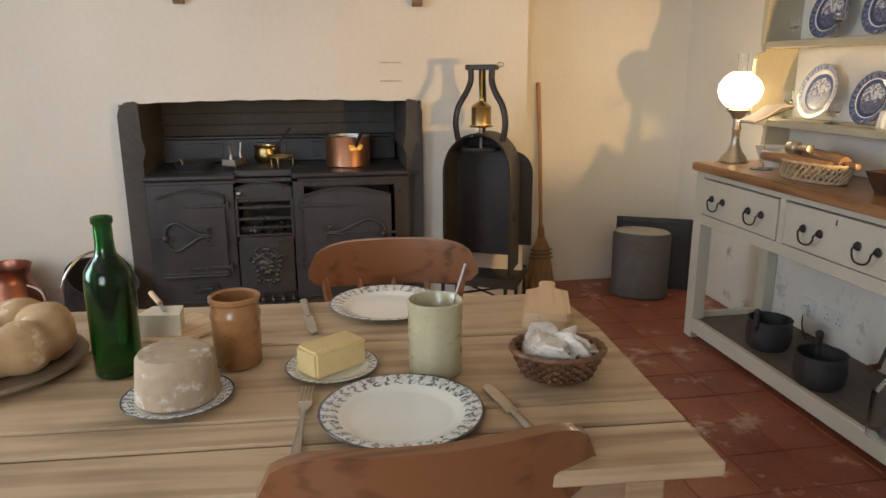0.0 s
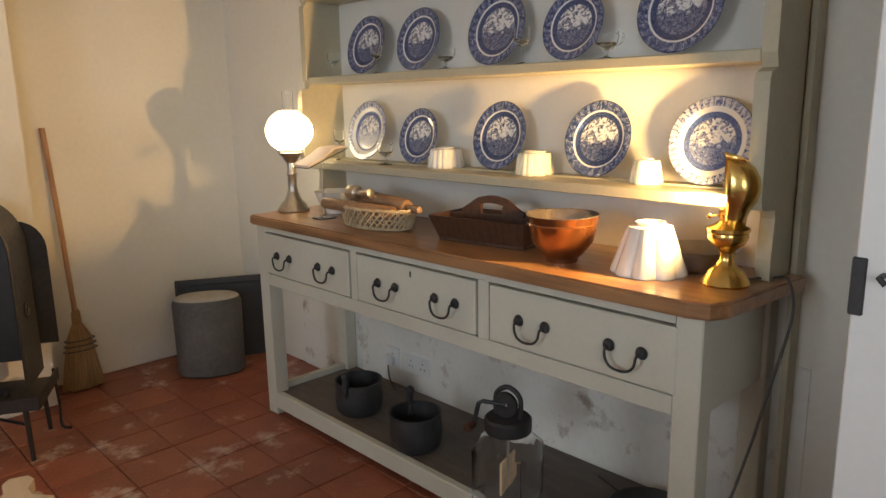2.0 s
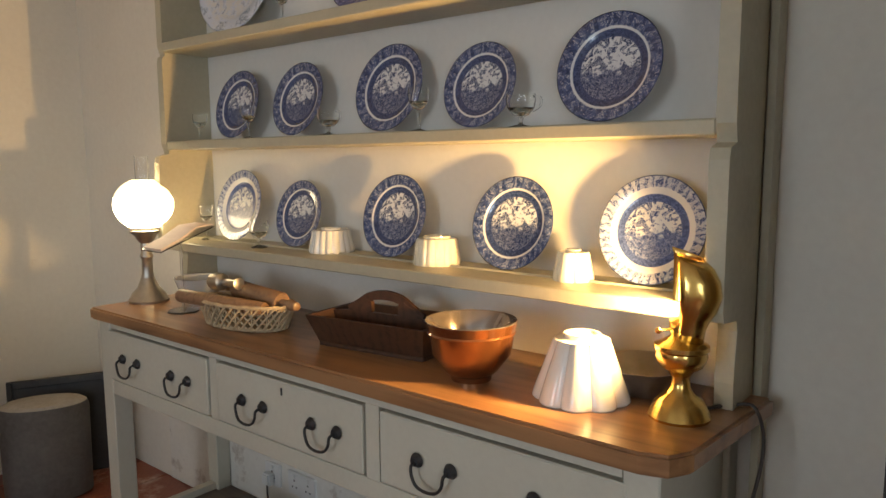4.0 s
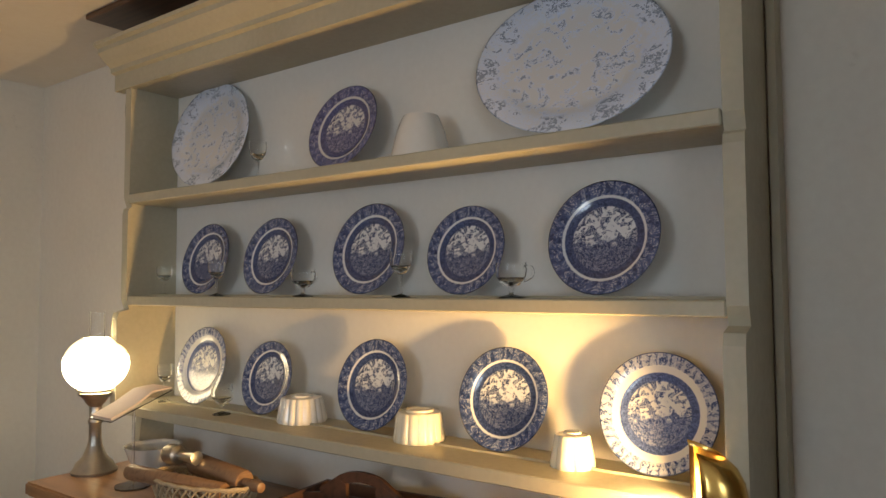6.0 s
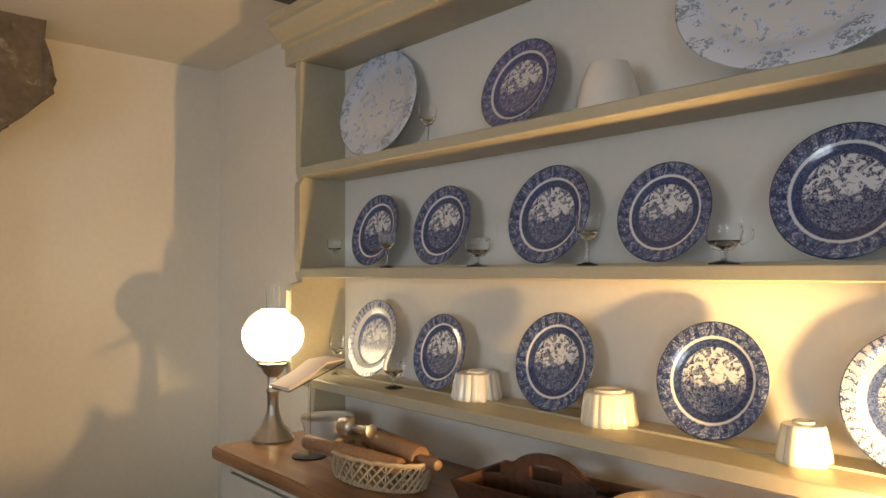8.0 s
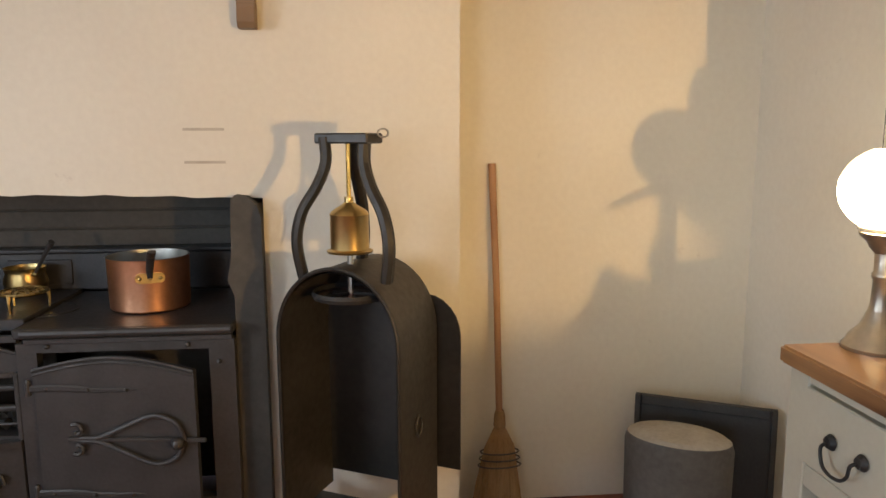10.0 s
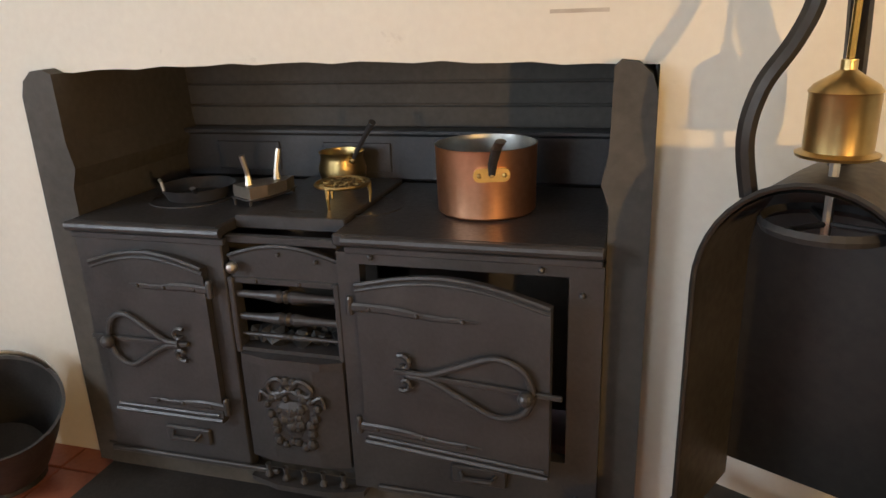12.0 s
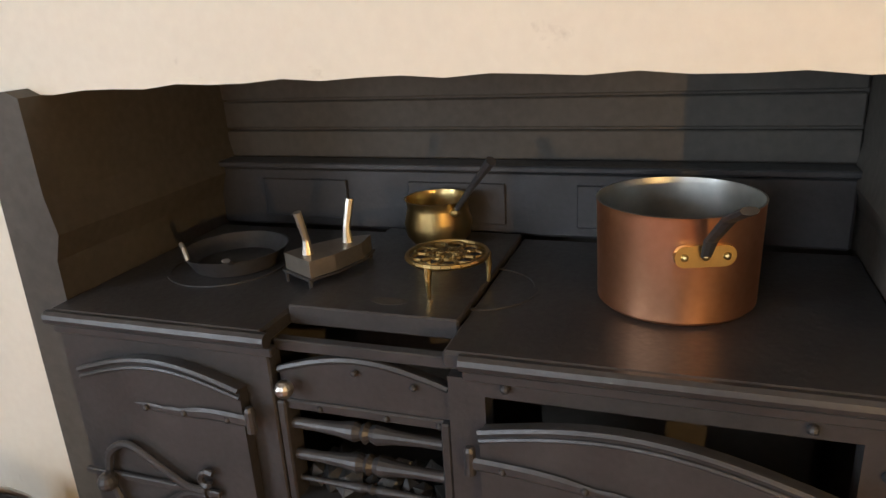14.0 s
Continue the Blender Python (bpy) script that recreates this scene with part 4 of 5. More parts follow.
part("body", lathe([(0, 0.003), (0.13, 0.0), (0.148, 0.012), (0.152, 0.34), (0.145, 0.362)], 40, el), ZINC, t, smooth=True)
part("lid", lathe([(0.145, 0.362), (0.13, 0.372), (0.06, 0.376), (0, 0.376)], 40, el), DUST, t, "pale dusty top", smooth=True)

# ---- the dresser ----
YL, YR, FX, BX, TZ = 3.215, 1.241, 1.970, 2.415, 0.885
d = thing("dresser", "stone-painted kitchen dresser with three drawers, pot board and plate rack", "dresser")
top = [(1.94, YL - 0.005), (1.945, YL + 0.0), (BX, YL + 0.0), (BX - 0.05, YR - 0.075), (2.0, YR - 0.045), (1.955, YR - 0.02), (1.94, YR + 0.03)]
bm = prism(top, TZ - 0.04, TZ, "z")
bmesh.ops.bevel(bm, geom=[e for e in bm.edges if abs(e.verts[0].co.z - e.verts[1].co.z) < 0.001], offset=0.006, segments=2, affect="EDGES")
part("worktop", bm, PINE_Y, d, "warm varnished pine top")
for y0 in (YR, YL - 0.068):
    part("front_leg", box(FX, y0, 0, FX + 0.065, y0 + 0.068, TZ - 0.041, 0.003), PAINT, d)
    part("back_leg", box(BX - 0.06, y0 + 0.002, 0, BX - 0.002, y0 + 0.066, TZ - 0.041, 0.003), PAINT, d)
    part("side_panel", box(FX + 0.066, y0 + 0.015, 0.585, BX - 0.061, y0 + 0.045, TZ - 0.041), PAINT, d)
part("top_rail", box(FX + 0.002, YR + 0.069, 0.818, FX + 0.03, YL - 0.069, TZ - 0.041), PAINT, d)
part("bottom_rail", box(FX + 0.002, YR + 0.069, 0.588, FX + 0.03, YL - 0.069, 0.638, 0.002), PAINT, d)
DR = ((3.157, 2.567), (2.527, 1.940), (1.894, 1.296))
for y in ((2.529, 2.565), (1.896, 1.938)):
    part("drawer_divider", box(FX + 0.002, y[0], 0.6385, FX + 0.03, y[1], 0.8175), PAINT, d)
part("drawer_back", box(FX + 0.05, YR + 0.07, 0.60, FX + 0.06, YL - 0.07, 0.83), DARK_WOOD, d)
for (ya, yb), hs in zip(DR, ((3.005, 2.714), (2.355, 2.072), (1.728, 1.435))):
    dr = new("drawer")
    dr.parent = d
    part("drawer_front", box(FX - 0.004, yb + 0.005, 0.643, FX + 0.022, ya - 0.005, 0.811, 0.003), PAINT, dr)
    for yc in hs:
        yc = min(max(yc, yb + 0.08), ya - 0.075)
        h = [(FX - 0.012, yc + 0.046, 0.727), (FX - 0.03, yc + 0.044, 0.722), (FX - 0.032, yc + 0.040, 0.700), (FX - 0.034, yc + 0.026, 0.684), (FX - 0.035, yc, 0.679), (FX - 0.034, yc - 0.026, 0.684), (FX - 0.032, yc - 0.040, 0.700), (FX - 0.03, yc - 0.044, 0.722), (FX - 0.012, yc - 0.046, 0.727)]
        part("swan_neck_handle", tube(curve_pts(h, 5), 0.0036, 8), IRON_DULL, dr, "dark iron swan-neck handle")
        for s in (-1, 1):
            part("handle_rose", lathe([(0, 0.012), (0.011, 0.010), (0.017, 0.0), (0.010, -0.006), (0, -0.008)], 16, Matrix.Translation((FX - 0.008, yc + s * 0.046, 0.728)) @ Matrix.Rotation(radians(-90), 4, "Y")), IRON_DULL, dr, smooth=True)
part("keyhole", box(FX - 0.0055, 2.231, 0.775, FX - 0.0035, 2.237, 0.795), IRON_DULL, d)
part("pot_board", box(FX + 0.03, YR + 0.01, 0.075, BX - 0.005, YL - 0.01, 0.098), POTBOARD, d, "grey-brown boarded pot board")
part("pot_board_rail", box(FX - 0.002, YR + 0.069, 0.035, FX + 0.028, YL - 0.069, 0.105, 0.003), PAINT, d)
part("pot_board_end", box(FX + 0.066, YL - 0.05, 0.099, BX - 0.061, YL - 0.02, 0.125), PAINT, d)
# rack
RL = 3.128
part("rack_back", box(2.361, YR + 0.005, TZ + 0.001, 2.376, RL, 2.2), BACKING, d, "cream painted back boards")
side = [(2.36, TZ + 0.001), (2.235, TZ + 0.001), (2.232, 0.94), (2.242, 1.04), (2.236, 1.062), (2.160, 1.070), (2.152, 1.09), (2.152, 1.365), (2.158, 1.386), (2.192, 1.396), (2.188, 1.412), (2.182, 1.43), (2.182, 1.705), (2.186, 1.722), (2.196, 1.728), (2.192, 1.74), (2.186, 1.76), (2.186, 2.12), (2.36, 2.12)]
part("rack_side", prism(side, YR - 0.034, YR + 0.002, "y"), PAINT_DARK, d)
part("rack_side", prism(side, RL - 0.032, RL, "y"), PAINT_DARK, d)
part("wall_batten", box(2.36, YR - 0.052, 0.0, 2.4155, YR - 0.037, 2.25), PAINT_DARK, d)
SH = (1.100, 1.439, 1.767)
for z, x in zip(SH, (2.150, 2.184, 2.178)):
    part("shelf", box(x, YR + 0.003, z - 0.030, 2.3605, RL - 0.033, z, 0.003), PAINT_DARK, d)
    part("plate_groove", box(2.258, YR + 0.01, z + 0.0002, 2.264, RL - 0.04, z + 0.005), PAINT_DARK, d)
corn = [(2.36, 2.121), (2.180, 2.121), (2.180, 2.175), (2.165, 2.18), (2.165, 2.195), (2.145, 2.21), (2.130, 2.225), (2.120, 2.235), (2.120, 2.25), (2.105, 2.255), (2.105, 2.267), (2.36, 2.267)]
part("cornice", prism(corn, YR - 0.035, RL + 0.06, "y"), PAINT_DARK, d)
part("rack_top", box(2.20, YR + 0.01, 2.2005, 2.3595, RL - 0.04, 2.21), PAINT_DARK, d)


part("wall_hook", box(2.19, RL + 0.0005, 2.03, 2.21, RL + 0.012, 2.075, 0.003), IRON_DULL, d)


# ---- plates in the rack ----
PLATE = [(0, 0.010), (0.60, 0.010), (0.66, 0.022), (0.72, 0.050), (0.80, 0.075), (0.98, 0.118), (1.0, 0.114), (0.985, 0.105), (0.80, 0.055), (0.70, 0.02), (0.62, 0.0), (0, 0.0)]


def rack_plate(y, z, r, material, label, lean=14, yaw=0, rx=1.0, scallop=0.0, name="plate", spin=0, px=2.272):
    """A plate standing on a shelf, its foot in the groove, leaning on the back."""
    wob = (lambda a, h: 1 + scallop * abs(math.sin(6 * a)) if h > 0.04 * r else 1) if scallop else None
    bm = lathe([(q * r, h * r * 1.0) for q, h in PLATE], 72, Matrix.Rotation(radians(spin), 4, "Z") @ Matrix.Diagonal((rx, 1, 1, 1)), wob)
    for f in bm.faces:
        f.smooth = True
    ob = tagged(part(name, bm, material), label, "plate", "blue and white plates on the dresser")
    half = r * math.sqrt((rx * math.sin(radians(spin))) ** 2 + math.cos(radians(spin)) ** 2)
    m = pose(px, y, z + 0.004, 0, 0, yaw) @ Matrix.Rotation(radians(lean), 4, "Y") @ Matrix.Translation((0, 0, half)) @ Matrix(((0, 0, -1, 0), (-1, 0, 0, 0), (0, 1, 0, 0), (0, 0, 0, 1)))
    ob.matrix_world = m
    return ob


WL = "blue and white willow-pattern plate standing on a dresser shelf"
for y, r in ((2.831, 0.1135), (2.525, 0.1135), (2.149, 0.121), (1.846, 0.107), (1.509, 0.1215)):
    rack_plate(y, SH[1], r, WILLOW, WL)
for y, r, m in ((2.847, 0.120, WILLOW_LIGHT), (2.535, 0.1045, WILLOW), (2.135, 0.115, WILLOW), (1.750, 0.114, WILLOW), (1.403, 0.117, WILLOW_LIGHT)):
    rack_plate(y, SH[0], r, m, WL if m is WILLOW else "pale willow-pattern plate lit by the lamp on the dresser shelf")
rack_plate(2.835, SH[2], 0.168, FLORAL, "pale scalloped oval platter with faded blue flowers", 18, 0, 1.28, 0.012, "platter", -36, 2.258)
rack_plate(2.239, SH[2], 0.121, WILLOW_DARK, "dark willow-pattern deep plate leaning on the top shelf", 16, 0, 1.0, 0, "plate", -18, 2.266)
rack_plate(1.588, SH[2], 0.180, FLORAL, "large pale oval meat platter with faded blue flowers", 18, 0, 1.30, 0.0, "platter", -15, 2.258)


# ---- moulds, cups and glasses on the shelves ----
def mould(name, label, material, x, y, z, r0, r1, h, lobes, depth, cap):
    t = thing(name, label, "jelly mould", x, y, z)
    wob = lambda a, q: 1 - depth * (0.5 - 0.5 * abs(math.cos(lobes * a / 2)) ** 0.6)
    prof = [(r0 * 0.97, 0), (r0, 0.004), (r0 * 0.985, 0.012), (r1 + (r0 - r1) * 0.4, h * 0.55), (r1, h * 0.86), (r1 * 0.93, h * 0.92)]
    part("body", lathe(prof, 96, Matrix(), wob), material, t, smooth=True)
    part("top", lathe([(r1 * 0.94, h * 0.915), (r1 * 0.75, h * 0.93), (r1 * cap, h * 0.93), (r1 * cap, h), (r1 * cap * 0.85, h), (r1 * cap * 0.8, h * 0.95), (0, h * 0.94)], 48), material, t, smooth=True)
    return t


mould("jelly_mould", "small fluted white jelly mould upside down on the shelf", WHITE_POT, 2.285, 2.385, SH[0], 0.068, 0.057, 0.072, 18, 0.22, 0.5)
mould("jelly_mould", "fluted cream jelly mould upside down on the shelf", CREAM_MOULD, 2.28, 1.975, SH[0], 0.063, 0.055, 0.074, 16, 0.08, 0.62)
mould("jelly_mould", "small lobed cream jelly mould upside down on the shelf", CREAM_MOULD, 2.265, 1.570, SH[0], 0.046, 0.036, 0.070, 6, 0.22, 0.5)
t = thing("pudding_basin", "plain white pudding basin upside down on the top shelf", "basin", 2.27, 1.96, SH[2])
part("body", lathe([(0.07, 0), (0.074, 0.004), (0.072, 0.012), (0.058, 0.07), (0.046, 0.10), (0.042, 0.107), (0, 0.104)], 40), WHITE_POT, t, smooth=True)


def wine_glass(x, y, z, r, h, handle=False, bowl=0.5):
    t = thing("wine_glass" if not handle else "custard_cup", "small clear stemmed glass on the dresser shelf" if not handle else "clear glass custard cup with a handle on the shelf", "glass", x, y, z, group="glasses on the dresser")
    b = h * (1 - bowl)
    part("bowl", lathe([(0, b), (r * 0.5, b + h * 0.04), (r * 0.92, b + h * bowl * 0.4), (r, b + h * bowl * 0.7), (r * 0.96, h), (r * 0.90, h), (r * 0.93, b + h * bowl * 0.7), (r * 0.84, b + h * bowl * 0.4), (0, b + h * 0.05)], 24), CLEAR, t, smooth=True)
    part("stem", lathe([(0, 0), (r * 0.85, 0), (r * 0.8, 0.003), (r * 0.18, 0.008), (r * 0.12, b * 0.5), (r * 0.2, b - 0.001), (0, b - 0.0005)], 20), CLEAR, t, smooth=True)
    if handle:
        part("handle", tube(curve_pts([(0, -r * 0.98, h * 0.9), (0, -r * 1.5, h * 0.85), (0, -r * 1.5, h * 0.62), (0, -r * 0.95, b + 0.012)], 5), 0.0028, 6), CLEAR, t)
    for o in t.children:
        o.visible_shadow = False


for a in ((2.29, 3.055, SH[1], 0.025, 0.095), (2.235, 2.70, SH[1], 0.025, 0.102), (2.235, 1.995, SH[1], 0.027, 0.108), (2.235, 2.518, SH[2], 0.025, 0.11), (2.26, 2.995, SH[0], 0.024, 0.12)):
    wine_glass(*a)
for a in ((2.235, 2.33, SH[1], 0.033, 0.072), (2.235, 1.692, SH[1], 0.034, 0.075), (2.225, 2.655, SH[0], 0.031, 0.085)):
    wine_glass(*a, handle=True, bowl=0.68)

# ---- on the worktop ----
t = thing("globe_lamp", "lit oil lamp with an opal glass globe and a pewter column", "table lamp", 2.12, 3.155, TZ)
part("base", lathe([(0, 0), (0.066, 0), (0.068, 0.008), (0.06, 0.018), (0.055, 0.03), (0.036, 0.05), (0.026, 0.075), (0.022, 0.085)], 40), PEWTER, t, smooth=True)
part("column", lathe([(0.022, 0.085), (0.019, 0.10), (0.018, 0.150), (0.022, 0.155), (0.022, 0.163), (0.018, 0.168), (0.019, 0.206), (0.03, 0.218), (0.036, 0.231), (0.05, 0.243), (0.052, 0.249), (0.0, 0.250)], 32), PEWTER, t, smooth=True)
R, zc = 0.098, 0.339
bm = lathe([(R * math.cos(radians(q)), zc + R * 0.92 * math.sin(radians(q))) for q in range(-66, 25, 7)], 40)
part("globe", bm, GLOBE, t, "glowing opal glass globe", smooth=True)
bm = lathe([(R * math.cos(radians(q)), zc + R * 0.92 * math.sin(radians(q))) for q in range(18, 70, 7)], 40)
part("globe_shoulder", bm, GLOBE_TOP, t, smooth=True)
part("gallery", lathe([(0.045, 0.2505), (0.056, 0.256), (0.054, 0.261), (0.044, 0.256)], 32), PEWTER, t)
ch = part("chimney", lathe([(0.023, 0.418), (0.023, 0.505), (0.021, 0.505), (0.021, 0.418)], 24), CLEAR, t, "clear glass chimney", smooth=True)
ch.visible_shadow = False

t = thing("leaflet_stand", "clear acrylic stand holding pale pink leaflets", "leaflet stand", 2.10, 2.90, TZ, 0)
part("foot", lathe([(0, 0), (0.05, 0), (0.05, 0.004), (0, 0.0045)], 32), ACRYLIC, t)
part("rod", tube([(0, 0, 0.004), (0, 0, 0.235)], 0.004, 8), ACRYLIC, t)
part("tray", prism([(-0.10, 0.205), (0.09, 0.272), (0.09, 0.275), (-0.10, 0.208)], -0.055, 0.06, "y"), ACRYLIC, t)
lf = tagged(part("leaflet", prism([(-0.095, 0.2105), (-0.03, 0.236), (0.03, 0.272), (0.09, 0.278), (0.092, 0.282), (0.03, 0.278), (-0.032, 0.243), (-0.097, 0.2165)], -0.05, 0.055, "y"), PAPER), "small pile of pale pink folded leaflets", "leaflet")
lf.matrix_world = pose(2.10, 2.90, TZ, 0, 0, 0)

t = thing("white_bowl", "plain white footed pottery bowl", "bowl", 2.21, 2.975, TZ)
part("body", lathe([(0, 0.0), (0.04, 0), (0.042, 0.01), (0.07, 0.05), (0.083, 0.088), (0.086, 0.092), (0.081, 0.09), (0.066, 0.05), (0, 0.012)], 40), WHITE_POT, t, smooth=True)


def wicker_basket(name, label, x, y, rz, ax, ay, h, material, strands, rows, flare, lattice=False):
    """Woven sides: uprights with strands that pass before and behind them."""
    t = thing(name, label, "basket", x, y, 0, rz)
    part("basket_base", lathe([(0, 0.002), (0.96, 0.002), (0.97, 0.008), (0, 0.009)], 32, Matrix.Diagonal((ax * flare, ay * flare, 1, 1))), material, t)
    if lattice:
        n2 = strands * 2
        for q in range(n2):
            for turn in (-1, 1):
                pts = []
                for w in range(6):
                    a, f = 2 * math.pi * (q + turn * w * 0.5) / n2, w / 5
                    s = flare + (1 - flare) * f
                    o = 0.003 * turn
                    pts.append(((ax * s + o) * math.cos(a), (ay * s + o) * math.sin(a), 0.006 + h * f))
                part("woven_strand", tube(pts, 0.0032, 5), material, t)
    for k in (0, rows - 1) if lattice else range(rows):
        f = (k + 0.5) / rows
        s = flare + (1 - flare) * f
        pts = []
        for q in range(strands * 2 + 1):
            a = 2 * math.pi * q / (strands * 2)
            o = 0.004 * (1 if (q + k) % 2 else -1)
            pts.append(((ax * s + o) * math.cos(a), (ay * s + o) * math.sin(a), 0.006 + h * f))
        part("woven_strand", tube(pts, h / rows * 0.5, 5), material, t)
    for q in range(strands):
        a = 2 * math.pi * (q + 0.25) / strands
        part("upright", tube([(ax * flare * math.cos(a), ay * flare * math.sin(a), 0.003), (ax * math.cos(a), ay * math.sin(a), h)], 0.0025, 5), material, t)
    rim = [(ax * math.cos(2 * math.pi * q / 40) * 1.01, ay * math.sin(2 * math.pi * q / 40) * 1.01, h + 0.003 + 0.002 * (q % 2)) for q in range(41)]
    part("rim", tube(rim, 0.0055, 6), material, t)
    return t


bk = wicker_basket("bread_basket", "pale openwork wicker basket full of rolling pins", 2.10, 2.55, 96, 0.175, 0.088, 0.072, WICKER_PALE, 18, 9, 0.84, True)
bk.matrix_world = pose(2.10, 2.56, TZ, 0, 0, 97)


def rolling_pin(x, y, z, rz, tilt, length, r, grips):
    t = thing("rolling_pin", "worn wooden rolling pin lying in the basket", "rolling pin", x, y, z, rz, group="rolling pins in the basket", ry=90 - tilt)
    part("barrel", lathe([(0, 0), (r * 0.9, 0), (r, 0.006), (r, length - 0.006), (r * 0.9, length), (0, length)], 24), BEECH_DARK, t, smooth=True)
    if grips:
        for s, z0 in ((-1, 0), (1, length)):
            part("grip", lathe([(0, z0 + s * 0.001), (r * 0.35, z0 + s * 0.001), (r * 0.4, z0 + s * 0.02), (r * 0.55, z0 + s * 0.05), (r * 0.42, z0 + s * 0.075), (0, z0 + s * 0.08)], 16), BEECH_DARK, t, smooth=True)


rolling_pin(2.01, 2.765, TZ + 0.082, -80, -2, 0.34, 0.021, False)
rolling_pin(2.15, 2.67, TZ + 0.092, -96, -2, 0.25, 0.029, True)
t = thing("tin_masher", "small turned wooden masher with a steel ferrule in the basket", "masher", 2.11, 2.735, TZ + 0.115, -90, ry=88)
part("head", lathe([(0, 0), (0.026, 0), (0.028, 0.01), (0.026, 0.045), (0.014, 0.055), (0, 0.055)], 24), PEWTER, t, smooth=True)
part("grip", lathe([(0, 0.0555), (0.012, 0.056), (0.014, 0.10), (0.019, 0.13), (0, 0.135)], 20), STEEL, t, smooth=True)

t = thing("cutlery_tray", "dark wooden cutlery tray with an arched carrying handle", "cutlery tray", 2.178, 2.065, TZ, 97)
part("tray_base", box(-0.165, -0.075, 0, 0.165, 0.075, 0.012, 0.002), DARK_WOOD, t)
for s in (-1, 1):
    bm = bmesh.new()
    v = [bm.verts.new(p) for p in ((-0.165, s * 0.075, 0.012), (0.165, s * 0.075, 0.012), (0.185, s * 0.105, 0.085), (-0.185, s * 0.105, 0.085), (-0.165, s * 0.065, 0.012), (0.165, s * 0.065, 0.012), (0.185, s * 0.095, 0.085), (-0.185, s * 0.095, 0.085))]
    for f in ((0, 1, 2, 3), (4, 5, 6, 7), (0, 1, 5, 4), (2, 3, 7, 6), (0, 3, 7, 4), (1, 2, 6, 5)):
        bm.faces.new([v[i] for i in f])
    part("tray_side", bm, DARK_WOOD, t)
    bm = bmesh.new()
    v = [bm.verts.new(p) for p in ((s * 0.165, -0.064, 0.0125), (s * 0.165, 0.064, 0.0125), (s * 0.185, 0.094, 0.085), (s * 0.185, -0.094, 0.085), (s * 0.155, -0.064, 0.0125), (s * 0.155, 0.064, 0.0125), (s * 0.175, 0.094, 0.085), (s * 0.175, -0.094, 0.085))]
    for f in ((0, 1, 2, 3), (4, 5, 6, 7), (0, 1, 5, 4), (2, 3, 7, 6), (0, 3, 7, 4), (1, 2, 6, 5)):
        bm.faces.new([v[i] for i in f])
    part("tray_end", bm, DARK_WOOD, t)
hz = [(-0.172, 0.0125), (0.172, 0.0125), (0.18, 0.08), (0.12, 0.088), (0.085, 0.115), (0.05, 0.14), (0.0, 0.148), (-0.05, 0.14), (-0.085, 0.115), (-0.12, 0.088), (-0.18, 0.08)]
bm = bmesh.new()
prism([p for p in hz if p[1] < 0.09] , -0.006, 0.006, "y", bm)
part("middle_board", bm, DARK_WOOD, t)
grip = [(-0.12, 0.086), (-0.085, 0.108), (-0.05, 0.129), (0.0, 0.137), (0.05, 0.129), (0.085, 0.108), (0.12, 0.086)]
strip = curve_pts([(x, 0, z) for x, z in grip], 5)
part("carrying_handle", prism([(p.x * 1.02, p.z + 0.012) for p in strip] + [(p.x * 0.95, p.z - 0.012) for p in strip[::-1]], -0.0055, 0.0055, "y"), DARK_WOOD, t)
for s in (-1, 1):
    part("handle_shoulder", prism([(s * 0.12, 0.087), (s * 0.085, 0.112), (s * 0.06, 0.124), (s * 0.042, 0.115), (s * 0.042, 0.087)], -0.0065, 0.0065, "y"), DARK_WOOD, t)

t = thing("lustre_bowl", "copper lustre footed bowl with a silvered inside", "bowl", 2.096, 1.728, TZ)
part("body", lathe([(0, 0), (0.045, 0), (0.047, 0.012), (0.06, 0.022), (0.088, 0.06), (0.097, 0.105), (0.099, 0.108), (0.097, 0.112), (0.103, 0.133)], 48), LUSTRE, t, smooth=True)
part("lining", lathe([(0.103, 0.133), (0.1015, 0.135), (0.098, 0.130), (0.09, 0.09), (0.07, 0.04), (0, 0.016)], 48), LUSTRE_IN, t, "silvery glazed inside", smooth=True)
mould("jelly_mould", "large white gothic jelly mould upside down on the worktop", WHITE_POT, 2.132, 1.475, TZ, 0.100, 0.060, 0.135, 9, 0.30, 0.62)
t = thing("pewter_bowl", "shallow grey metal bowl behind the brass lamp", "bowl", 2.245, 1.392, TZ)
t.scale = (1.2, 1.2, 1.1)
part("body", lathe([(0, 0), (0.04, 0), (0.055, 0.025), (0.075, 0.052), (0.082, 0.056), (0.074, 0.054), (0.05, 0.025), (0, 0.008)], 36, Matrix(), lambda a, q: 1 + 0.03 * math.cos(10 * a)), PEWTER, t, smooth=True)

